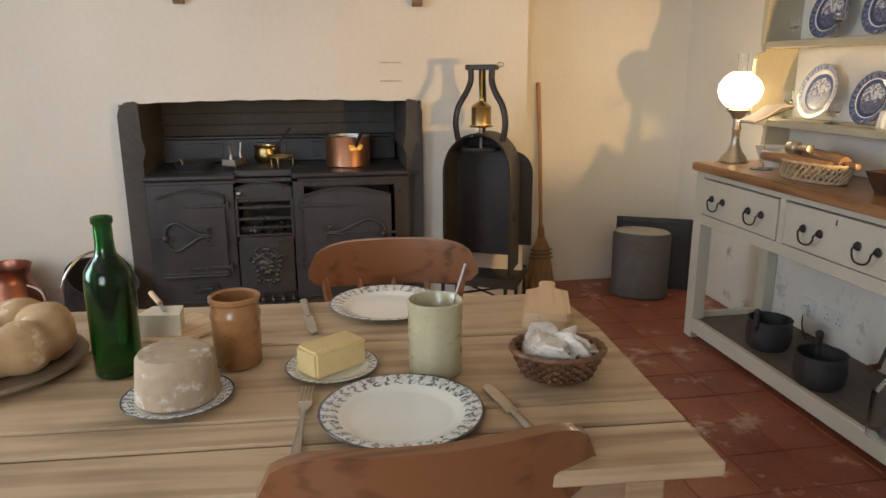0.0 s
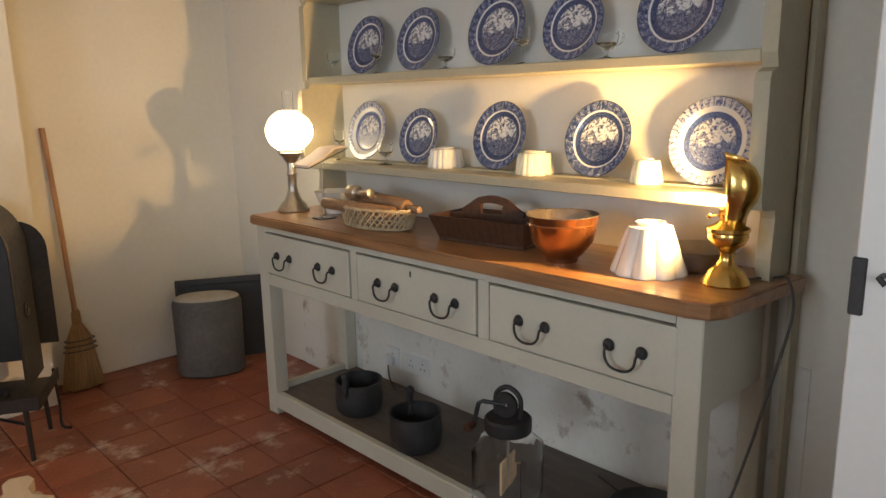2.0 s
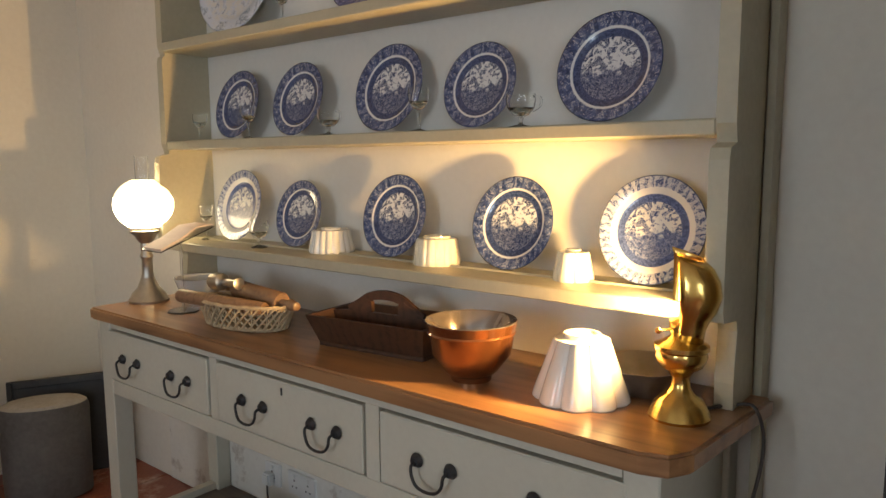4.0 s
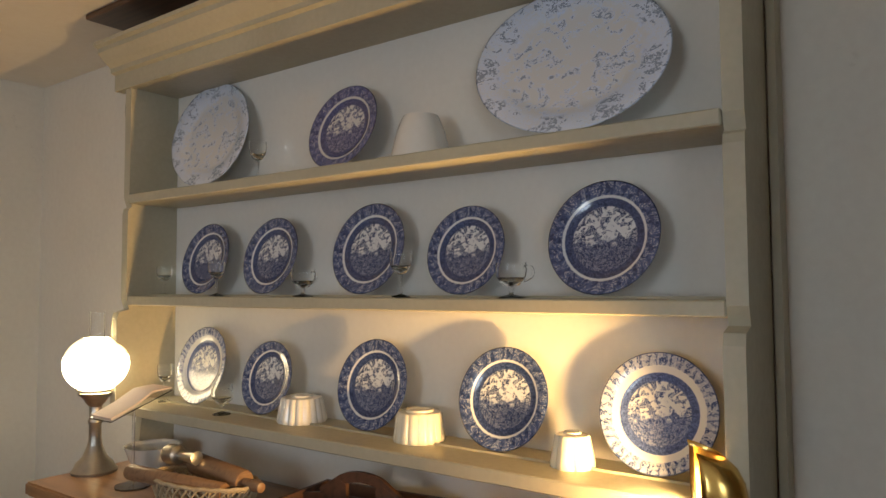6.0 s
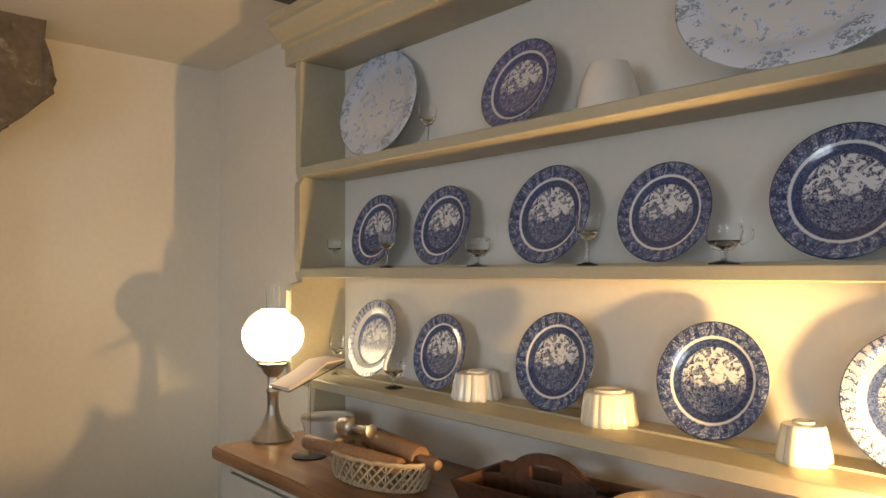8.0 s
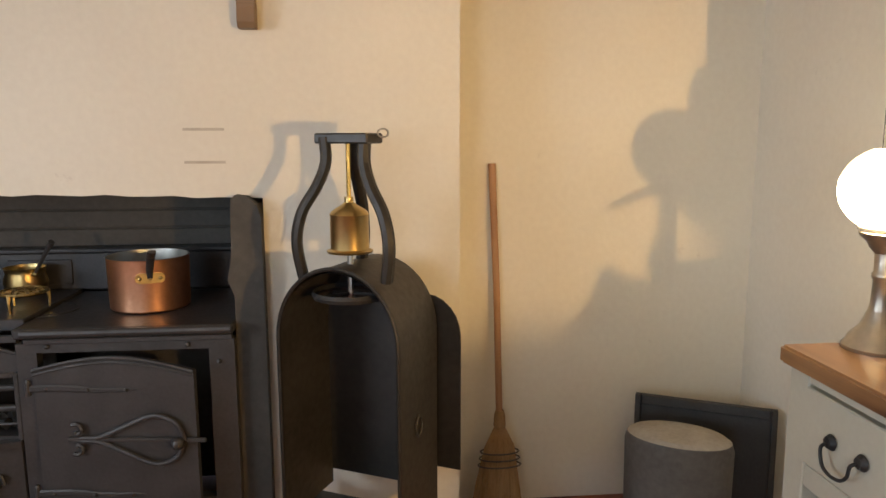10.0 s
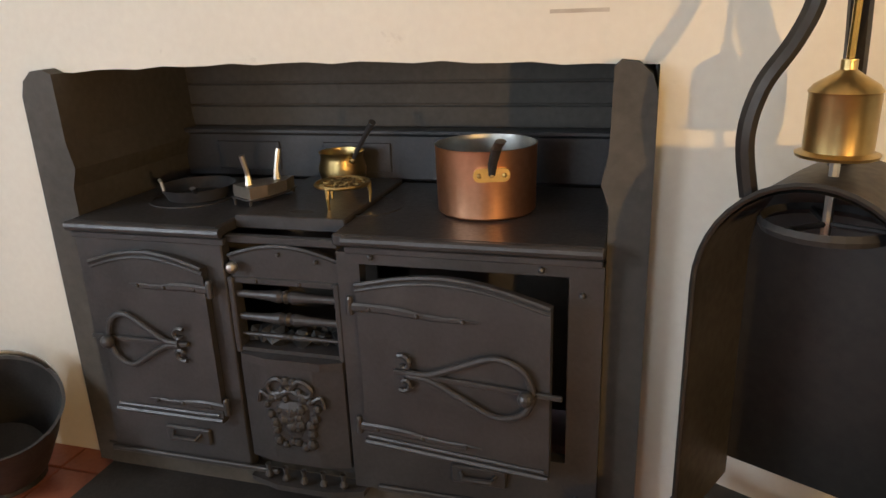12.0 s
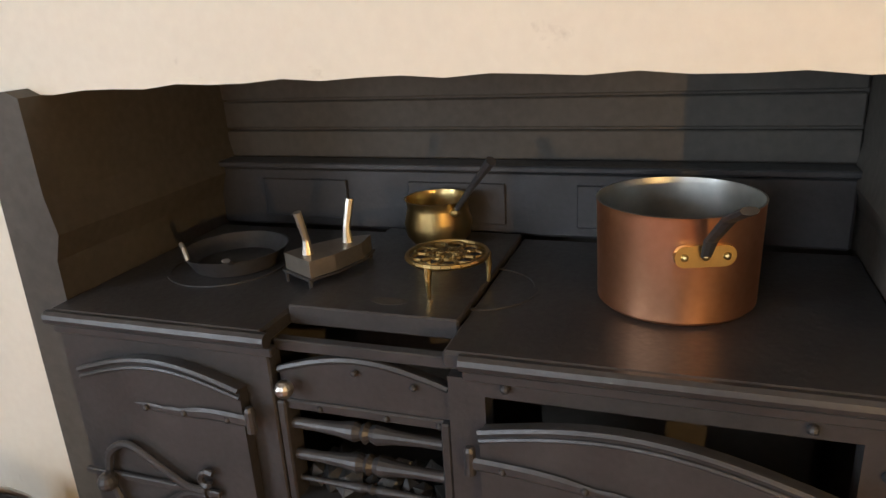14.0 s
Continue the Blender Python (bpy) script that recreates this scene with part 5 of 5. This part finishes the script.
t = thing("brass_lamp", "polished brass lamp with a curved reflector hood and a lit bulb", "table lamp", 2.145, 1.277, TZ)
part("base", lathe([(0, 0), (0.056, 0), (0.058, 0.006), (0.05, 0.022), (0.042, 0.036), (0.026, 0.046), (0.018, 0.06), (0.017, 0.078), (0.024, 0.09), (0.04, 0.10), (0.048, 0.118), (0.046, 0.128), (0.05, 0.132), (0.05, 0.140), (0.03, 0.150), (0.02, 0.158), (0.018, 0.18), (0.012, 0.19), (0, 0.191)], 40), BRASS, t, "turned brass foot", smooth=True)
bm = bmesh.new()
rows = []
for z, rr, dy in ((0.141, 0.030, 0.0), (0.17, 0.033, 0.0), (0.19, 0.038, -0.002), (0.205, 0.046, -0.004), (0.235, 0.052, -0.006), (0.262, 0.050, -0.004), (0.284, 0.043, 0.0), (0.298, 0.036, 0.008)):
    rows.append([bm.verts.new((rr * 0.85 * math.cos(radians(-68 + q * 11.2)), dy - 0.004 + rr * 1.15 * math.sin(radians(-68 + q * 11.2)), z + (0.012 * (1 + math.sin(radians(-68 + q * 11.2))) if z > 0.28 else 0))) for q in range(-10, 11)])
for p, q in zip(rows, rows[1:]):
    for k in range(20):
        bm.faces.new((p[k], p[k + 1], q[k + 1], q[k]))
ob = part("reflector_hood", bm, BRASS, t, "curved brass reflector hood", smooth=True)
sol = ob.modifiers.new("thick", "SOLIDIFY")
sol.thickness = 0.0022
part("bulb", lathe([(0, 0.1915), (0.008, 0.198), (0.011, 0.225), (0.006, 0.25), (0, 0.255)], 16, Matrix.Translation((-0.004, -0.008, 0))), FLAME, t, "glowing bulb").visible_shadow = False
part("burner", lathe([(0.019, 0.158), (0.024, 0.165), (0.024, 0.185), (0.014, 0.19)], 20), BRASS, t)
part("wick_knob", tube([(-0.02, 0.01, 0.172), (-0.05, 0.024, 0.172)], [0.002, 0.002], 6), BRASS, t)
part("wick_wheel", ball((-0.052, 0.025, 0.172), 0.006, seg=8), BRASS, t)

# ---- under the dresser ----
PB = 0.098


def iron_pot(x, y, rz, r):
    t = thing("iron_pot", "black cast-iron pot with an upright handle on the pot board", "pot", x, y, PB, rz, group="iron pots on the pot board")
    t.scale = (1.07, 1.07, 1.12)
    part("body", lathe([(0, 0.0), (r * 0.78, 0), (r * 0.95, 0.02), (r, 0.06), (r * 0.96, 0.10), (r * 0.94, 0.118), (r * 0.98, 0.122), (r * 0.90, 0.122), (r * 0.9, 0.06), (r * 0.8, 0.012), (0, 0.01)], 40), IRON_DULL, t, smooth=True)
    part("handle", tube([(-r * 0.85, 0, 0.07), (-r * 1.0, 0, 0.11), (-r * 0.95, 0, 0.155)], [0.010, 0.012, 0.013], 10), IRON_DULL, t)
    part("handle_end", ball((-r * 0.95, 0, 0.16), 0.016, seg=10), IRON_DULL, t)


iron_pot(2.12, 2.748, 20, 0.092)
iron_pot(2.075, 2.352, -120, 0.092)
t = thing("butter_churn", "glass jar butter churn with an iron crank and wooden paddles", "butter churn", 2.05, 1.888, PB, 15)
t.scale = (1.16, 1.16, 1.18)
sq = lambda a, q: (1 / max(abs(math.cos(a)), abs(math.sin(a)))) ** 0.55 if q < 0.17 else 1
part("jar", lathe([(0, 0.004), (0.075, 0.0), (0.085, 0.012), (0.085, 0.15), (0.075, 0.175), (0.055, 0.19), (0.052, 0.20), (0.049, 0.20), (0.05, 0.19), (0.07, 0.172), (0.081, 0.15), (0.081, 0.014), (0, 0.010)], 48, Matrix(), sq), CLEAR, t, "clear square glass jar", smooth=True).visible_shadow = False
part("lid", lathe([(0, 0.195), (0.062, 0.195), (0.064, 0.20), (0.064, 0.228), (0.058, 0.234), (0, 0.236)], 36), IRON_DULL, t, "rusty black screw lid", smooth=True)
part("crank_frame", tube(curve_pts([(0, -0.035, 0.235), (0, -0.035, 0.29), (0, 0, 0.315), (0, 0.035, 0.29), (0, 0.035, 0.235)], 5), 0.007, 8), IRON_DULL, t)
part("gear_wheel", lathe([(0.008, -0.006), (0.034, -0.006), (0.034, 0.006), (0.008, 0.006)], 24, Matrix.Translation((-0.016, 0, 0.272)) @ Matrix.Rotation(radians(90), 4, "Y")), IRON_DULL, t)
part("crank_arm", tube([(-0.016, 0.0, 0.272), (-0.03, 0.06, 0.275), (-0.035, 0.07, 0.27), (-0.04, 0.082, 0.215)], 0.006, 8), IRON_DULL, t)
part("crank_knob", tube([(-0.04, 0.082, 0.212), (-0.07, 0.088, 0.208)], [0.009, 0.012], 10), DARK_WOOD, t)
part("paddle_shaft", tube([(0, 0, 0.194), (0, 0, 0.05)], 0.004, 8), STEEL, t)
for s in (-1, 1):
    part("paddle", box(min(s * 0.004, s * 0.045), -0.003, 0.03, max(s * 0.004, s * 0.045), 0.003, 0.12, 0.002), BOARD, t)
t = thing("long_handled_pan", "dark green-black shallow iron pan with a long handle", "pan", 2.24, 1.50, PB, 0)
part("body", lathe([(0, 0), (0.09, 0), (0.115, 0.045), (0.118, 0.046), (0.112, 0.045), (0.088, 0.006), (0, 0.005)], 40), IRON_DULL, t, smooth=True)
part("handle", tube([(0.0, -0.113, 0.042), (-0.02, -0.2, 0.06), (-0.05, -0.30, 0.08)], [0.007, 0.008, 0.012], 8, flat=0.5), IRON_DULL, t)


def socket(y, z, w, gangs):
    t = thing("wall_socket", "white plastic electric wall socket above the pot board", "socket", EAST - 0.0005, y, z)
    part("faceplate", box(-0.014, -w / 2, -0.043, 0, w / 2, 0.043, 0.003), PLASTIC, t)
    for g in range(gangs):
        c = -w / 2 + w * (g + 0.5) / gangs
        for dy, dz in ((0, 0.012), (-0.011, -0.012), (0.011, -0.012)):
            part("pin_hole", box(-0.0146, c + dy - 0.003, dz - 0.003, -0.0138, c + dy + 0.003, dz + 0.003), CORD, t)
        part("rocker_switch", box(-0.018, c - 0.006, 0.022, -0.0141, c + 0.006, 0.036, 0.001), PLASTIC, t)


socket(2.875, 0.222, 0.086, 1)
socket(2.712, 0.222, 0.146, 2)
t = thing("plug", "white electric plug with a dark flex in the wall socket", "plug", EAST - 0.0155, 2.88, 0.212)
part("plug_body", box(-0.03, -0.022, -0.025, 0, 0.022, 0.02, 0.006, seg=2), PLASTIC, t)
part("flex", tube(curve_pts([(-0.02, 0, -0.024), (-0.03, -0.02, -0.08), (-0.05, -0.10, -0.120), (-0.08, -0.30, -0.131), (-0.10, -0.7, -0.131), (-0.12, -1.1, -0.131), (-0.10, -1.36, -0.12), (-0.09, -1.50, 0.05)], 6), 0.0035, 6), CORD, t)
t = thing("lamp_flex", "brown lamp flex hanging down the end of the dresser", "cable", 0, 0, 0)
part("cord", tube(curve_pts([(2.20, 1.25, TZ + 0.006), (2.26, 1.21, TZ + 0.006), (2.26, 1.17, TZ + 0.004), (2.26, 1.155, 0.80), (2.22, 1.18, 0.62), (2.13, 1.185, 0.48), (2.05, 1.20, 0.36), (2.10, 1.30, 0.25), (2.25, 1.5, 0.12), (2.35, 1.75, 0.103)], 8), 0.0035, 6), CORD, t)

# ---- the table and chairs ----
TR = -3.2
tab = thing("farmhouse_table", "long scrubbed pine farmhouse table with worn planks", "table", 0.757, 1.667, 0, TR)
L_, TH = 1.9, 0.775
cuts = [(0.0, -0.260), (-0.269, -0.589), (-0.597, -0.671), (-0.677, -0.80)]
part("under_frame", box(-L_ + 0.07, -0.74, TH - 0.0305, -0.05, -0.05, TH - 0.0275), DARK_WOOD, tab)
for k, (a, b) in enumerate(cuts):
    bm = box(-L_, b, TH - 0.027, 0, a, TH - 0.0012 * (k % 2), 0.004)
    if k == 0:
        for v in bm.verts:
            if v.co.x > -0.05 and v.co.y > -0.03:
                v.co.x -= 0.03
    part("plank", bm, PINE, tab)
part("apron", box(-L_ + 0.08, -0.73, 0.63, -0.08, -0.705, TH - 0.031), PINE, tab)
part("apron", box(-L_ + 0.08, -0.085, 0.63, -0.08, -0.06, TH - 0.031), PINE, tab)
part("apron_end", box(-0.105, -0.70, 0.63, -0.08, -0.09, TH - 0.031), PINE, tab)
for x in (-0.12, -L_ + 0.08):
    for y in (-0.115, -0.735):
        part("leg", box(x, y, 0, x + 0.062, y + 0.062, TH - 0.0305, 0.004), PINE, tab)


def chair():
    """A kitchen chair, back at -y, facing +y."""
    c = thing("kitchen_chair", "polished brown elm kitchen chair with a curved top rail and spindles", "chair", 0, 0, 0, group="chairs at the table")
    seat = [(-0.19, -0.17), (0.19, -0.17), (0.215, 0.0), (0.205, 0.17), (0.15, 0.20), (-0.15, 0.20), (-0.205, 0.17), (-0.215, 0.0)]
    bm = prism(seat, 0.425, 0.455, "z")
    bmesh.ops.bevel(bm, geom=bm.edges[:], offset=0.006, segments=2, affect="EDGES")
    part("seat", bm, ELM, c)
    n, bm = 24, bmesh.new()
    rows = []
    for k in range(n + 1):
        f = 2 * k / n - 1
        x, y = 0.240 * f, -0.245 + 0.06 * f * f
        e = (1 - abs(f) ** 5) ** 0.5 if abs(f) < 1 else 0.0
        zt, zb = 0.772 + 0.073 * e, 0.755 - 0.04 * e + 0.03 * (1 - f * f) * 0
        rows.append([bm.verts.new(p) for p in ((x, y - 0.012, zb), (x, y + 0.012, zb), (x, y + 0.008, zt), (x, y - 0.016, zt))])
    for p, q in zip(rows, rows[1:]):
        for k in range(4):
            j = (k + 1) % 4
            bm.faces.new((p[k], p[j], q[j], q[k]))
    bm.faces.new(rows[0])
    bm.faces.new(rows[-1][::-1])
    bmesh.ops.bevel(bm, geom=[e for e in bm.edges if e.calc_face_angle(0) > 0.9], offset=0.004, segments=2, affect="EDGES")
    part("top_rail", bm, ELM, c, "curved elm top rail", smooth=True)
    for f in (-0.85, -0.43, 0.0, 0.43, 0.85):
        x0, y0 = 0.165 * f, -0.15
        x1, y1 = 0.235 * f, -0.246 + 0.06 * f * f
        prof = [0.008, 0.012, 0.009, 0.013, 0.009, 0.008] if abs(f) < 0.8 else [0.012, 0.017, 0.012, 0.018, 0.012, 0.011]
        part("spindle", tube([(x0 + (x1 - x0) * q / 5, y0 + (y1 - y0) * q / 5, 0.452 + 0.295 * q / 5) for q in range(6)], prof, 10), ELM, c)
    for sx in (-1, 1):
        for sy in (-1, 1):
            part("leg", tube([(sx * 0.15, sy * 0.13, 0.43), (sx * 0.165, sy * 0.145, 0.32), (sx * 0.175, sy * 0.155, 0.2), (sx * 0.19, sy * 0.17, 0.0)], [0.017, 0.022, 0.018, 0.013], 10), ELM, c)
        part("side_stretcher", tube([(sx * 0.178, -0.155, 0.17), (sx * 0.178, 0.155, 0.17)], [0.010, 0.010], 8), ELM, c)
    part("cross_stretcher", tube([(-0.178, 0, 0.17), (0.178, 0, 0.17)], 0.010, 8), ELM, c)
    return c


ch1 = chair()
ch1.matrix_world = pose(0.285, 1.105, 0, 0, 0, 3)
copy_thing(ch1, pose(0.34, 1.79, 0, 0, 0, 176))


# ---- laid on the table ----
def table_plate(x, y, r, name="dinner_plate", label="white dinner plate with a dark green garland border"):
    bm = lathe([(q * r, h * r * 0.95) for q, h in PLATE], 72)
    for f in bm.faces:
        f.smooth = True
    ob = tagged(part(name, bm, DINNER), label, "plate", "plates on the table")
    ob.matrix_world = pose(x, y, TH + 0.0005)
    return TH + r * 0.0095


table_plate(0.270, 1.085, 0.134)
table_plate(0.300, 1.630, 0.135)
PZ = table_plate(0.164, 1.296, 0.087, "side_plate", "small garland-bordered plate under the butter")
table_plate(-0.096, 1.212, 0.092, "side_plate", "small garland-bordered plate under the cheese")
t = thing("butter_block", "rectangular block of yellow butter on a small plate", "butter", 0.164, 1.298, PZ + 0.001, 35)
part("block", box(-0.058, -0.032, 0, 0.058, 0.032, 0.052, 0.005, seg=2), BUTTER, t)
t = thing("cheese", "round mottled truckle of cheese on a small plate", "cheese", -0.098, 1.222, PZ + 0.001)
bm = lathe([(0, 0), (0.064, 0), (0.07, 0.006), (0.068, 0.04), (0.064, 0.076), (0.058, 0.084), (0.03, 0.086), (0, 0.084)], 48, Matrix(), lambda a, z: 1 + 0.03 * noise.noise(Vector((math.cos(a) * 2, math.sin(a) * 2, z * 25))))
part("truckle", bm, RIND, t, smooth=True)
t = thing("wine_bottle", "empty dark green glass wine bottle", "bottle", -0.226, 1.354, TH + 0.0005)
t.scale = (1.06, 1.06, 0.92)
part("bottle_glass", lathe([(0, 0.02), (0.025, 0.004), (0.036, 0.0), (0.0395, 0.006), (0.040, 0.19), (0.037, 0.215), (0.027, 0.232), (0.0175, 0.245), (0.0155, 0.26), (0.0148, 0.305), (0.0175, 0.307), (0.0175, 0.318), (0.0145, 0.32), (0.0115, 0.318), (0.012, 0.26), (0.024, 0.228), (0.034, 0.208), (0.0365, 0.19), (0.036, 0.012), (0, 0.026)], 40), BOTTLE_GLASS, t, smooth=True)
t = thing("brown_jar", "brown salt-glazed stoneware jar with a banded neck", "jar", -0.011, 1.354, TH + 0.0005)
part("body", lathe([(0, 0), (0.040, 0), (0.0435, 0.005), (0.0445, 0.092), (0.0465, 0.097), (0.0465, 0.104), (0.044, 0.110), (0.044, 0.124), (0.0475, 0.128), (0.0475, 0.135), (0.044, 0.137), (0.040, 0.133), (0.040, 0.01), (0, 0.008)], 44), BROWN_POT, t, smooth=True)
t = thing("cream_crock", "plain cream stoneware crock holding a spoon", "crock", 0.353, 1.253, TH + 0.0005)
part("body", lathe([(0, 0), (0.046, 0), (0.049, 0.004), (0.0495, 0.12), (0.051, 0.126), (0.051, 0.138), (0.048, 0.140), (0.045, 0.136), (0.045, 0.01), (0, 0.008)], 44), CREAM_POT, t, smooth=True)
t = thing("spoon", "steel spoon standing in the crock", "spoon", 0.353, 1.253, TH)
part("handle", tube([(0.0, 0.0, 0.012), (0.035, 0.018, 0.12), (0.062, 0.03, 0.195)], [0.003, 0.003, 0.005], 8, flat=0.5), STEEL, t)


def knife(x, y, rz):
    t = thing("table_knife", "steel table knife with a patterned handle", "knife", x, y, TH + 0.001, rz, group="cutlery on the table")
    part("blade", prism([(-0.011, 0.10), (-0.010, 0.0), (0.010, 0.0), (0.011, 0.06), (0.009, 0.095), (0.002, 0.112)], 0.003, 0.005, "z"), STEEL, t)
    part("handle", tube([(0, 0.002, 0.005), (0, -0.02, 0.006), (0, -0.08, 0.006), (0, -0.11, 0.006)], [0.005, 0.0065, 0.0075, 0.009], 10, flat=0.6), STEEL, t)


knife(0.448, 1.058, 10)
knife(0.117, 1.585, 186)
t = thing("table_fork", "steel table fork with a patterned handle", "fork", 0.115, 1.131, TH + 0.001, -4, group="cutlery on the table")
for k in range(4):
    part("tine", tube([(-0.0095 + k * 0.0063, 0.02, 0.006), (-0.0095 + k * 0.0063, 0.075, 0.008)], [0.002, 0.0012], 6), STEEL, t)
part("neck", prism([(-0.0115, 0.03), (-0.011, 0.005), (-0.004, -0.012), (0.004, -0.012), (0.011, 0.005), (0.0115, 0.03)], 0.004, 0.0065, "z"), STEEL, t)
part("handle", tube([(0, -0.01, 0.005), (0, -0.06, 0.007), (0, -0.10, 0.006), (0, -0.155, 0.005)], [0.004, 0.0045, 0.0065, 0.0095], 10, flat=0.45), STEEL, t)

ob = wicker_basket("oyster_basket", "small brown wicker basket heaped with oyster shells", 0, 0, 0, 0.083, 0.070, 0.05, WICKER, 22, 7, 0.72)
ob.matrix_world = pose(0.568, 1.193, TH + 0.0005, 0, 0, -10)
rnd = random.Random(12)
for k in range(15):
    bm = bmesh.new()
    bmesh.ops.create_uvsphere(bm, u_segments=14, v_segments=8, radius=0.03 + rnd.random() * 0.008)
    for v in bm.verts:
        v.co.z *= 0.28
        v.co.x *= 1.25
        v.co *= 1 + 0.25 * noise.noise(v.co * 60 + Vector((k, 0, 0)))
    o = tagged(part("oyster_shell", bm, OYSTER, smooth=True), "grey-white ridged oyster shell in the basket", "shell", "oyster shells in the basket")
    a, rr = k * 2.4, 0.052 * math.sqrt((k % 10) / 10)
    o.matrix_world = pose(0.568 + rr * math.cos(a), 1.193 + rr * 0.8 * math.sin(a), TH + 0.03 + 0.015 * (k // 5) + 0.006 * rnd.random(), rnd.uniform(-50, 50), rnd.uniform(-50, 50), rnd.random() * 360)

t = thing("bread_board", "pale wooden paddle-shaped bread board pile", "bread board", 0.65, 1.515, TH + 0.0005, -18)
for k in range(2):
    o = [(-0.05, -0.095), (0.042, -0.095), (0.05, -0.085), (0.048, 0.07), (0.02, 0.09), (0.014, 0.11), (0.02, 0.135), (0.012, 0.15), (-0.012, 0.15), (-0.02, 0.135), (-0.014, 0.11), (-0.024, 0.09), (-0.05, 0.07)]
    bm = prism([(x + 0.004 * k, y - 0.003 * k) for x, y in o], 0.0005 + 0.018 * k, 0.018 + 0.018 * k, "z")
    part("board", bm, BOARD, t)
t = thing("cheese_board", "small pale wooden cheese board", "cheese board", -0.146, 1.55, TH + 0.0005, -40)
part("board", box(-0.06, -0.08, 0, 0.06, 0.08, 0.01, 0.002), BOARD, t)
t = thing("cheese_wedge", "wedge of pale cheese on a small board", "cheese", -0.18, 1.53, TH + 0.0112, -8)
part("wedge", prism([(-0.045, -0.03), (0.045, -0.03), (0.032, 0.035), (-0.03, 0.03)], 0, 0.045, "z"), CHEESE, t)
t = thing("cheese_knife", "small steel knife stuck in the cheese", "knife", -0.18, 1.535, TH + 0.0575, 20)
part("blade", tube([(0.0, -0.02, 0.002), (0.0, 0.03, 0.003)], 0.004, 6, flat=0.4), STEEL, t)
part("handle", tube([(0.0, 0.03, 0.004), (-0.01, 0.085, 0.014)], 0.006, 8), BOARD, t)
t = thing("bread_platter", "round turned wooden bread platter", "platter", -0.472, 1.40, TH + 0.0005)
part("disc", lathe([(0, 0), (0.15, 0), (0.165, 0.008), (0.175, 0.016), (0.172, 0.022), (0.15, 0.016), (0, 0.015)], 56), TURNED_BOARD, t, smooth=True)
t = thing("bread_ring", "floury plaited ring loaf of bread on a wooden platter", "bread", -0.462, 1.41, TH + 0.017)
bm = bmesh.new()
N, M = 64, 18
vs = []
for k in range(N):
    a = 2 * math.pi * k / N
    pinch = 1 - 0.16 * abs(math.sin(4.5 * a)) ** 6
    ring = []
    for j in range(M):
        b = 2 * math.pi * j / M
        rr = 0.048 * pinch * (1 + 0.12 * noise.noise(Vector((math.cos(a) * 3, math.sin(a) * 3, b))))
        ring.append(bm.verts.new(((0.095 + rr * 1.1 * math.cos(b)) * math.cos(a), (0.095 + rr * 1.1 * math.cos(b)) * math.sin(a), max(0.0, 0.042 + rr * math.sin(b)))))
    vs.append(ring)
for k in range(N):
    for j in range(M):
        bm.faces.new((vs[k][j], vs[(k + 1) % N][j], vs[(k + 1) % N][(j + 1) % M], vs[k][(j + 1) % M]))
part("loaf", bm, CRUST, t, smooth=True)

# ---- floor tiles ----
S = 0.225
me_list = []
for k in range(4):
    bm = box(-S / 2 + 0.002, -S / 2 + 0.002, -0.03, S / 2 - 0.002, S / 2 - 0.002, 0.0, 0.002)
    for v in bm.verts:
        v.co.z += 0.0012 * math.sin(v.co.x * 20 + k) + 0.0008 * (k - 1.5) * (v.co.y * 6)
    me = bpy.data.meshes.new("tile")
    bm.to_mesh(me)
    bm.free()
    me.materials.append(TILE)
    me_list.append(me)
rest = bmesh.new()
rnd = random.Random(21)
nx, ny = int((EAST - WEST) / S) + 1, int((4.22 - SOUTH) / S) + 1
for i in range(nx):
    for j in range(ny):
        x, y = WEST + S * (i + 0.5), SOUTH + S * (j + 0.5)
        z = -0.001 - rnd.random() * 0.002
        if 0.55 < x < 2.5 and 0.8 < y < 4.3 or -1.4 < x < -0.7 and 3.3 < y < 4.2:
            t_ = new("tile", me_list[(i * 7 + j * 3) % 4])
            t_.parent = floor
            t_.matrix_basis = pose(x, y, z, 0, 0, 90 * ((i + j) % 4))
        else:
            box(x - S / 2 + 0.003, y - S / 2 + 0.003, -0.03, x + S / 2 - 0.003, y + S / 2 - 0.003, z, 0, rest)
more = part("tiles", rest, TILE, floor)
more["kind"] = "stuff"
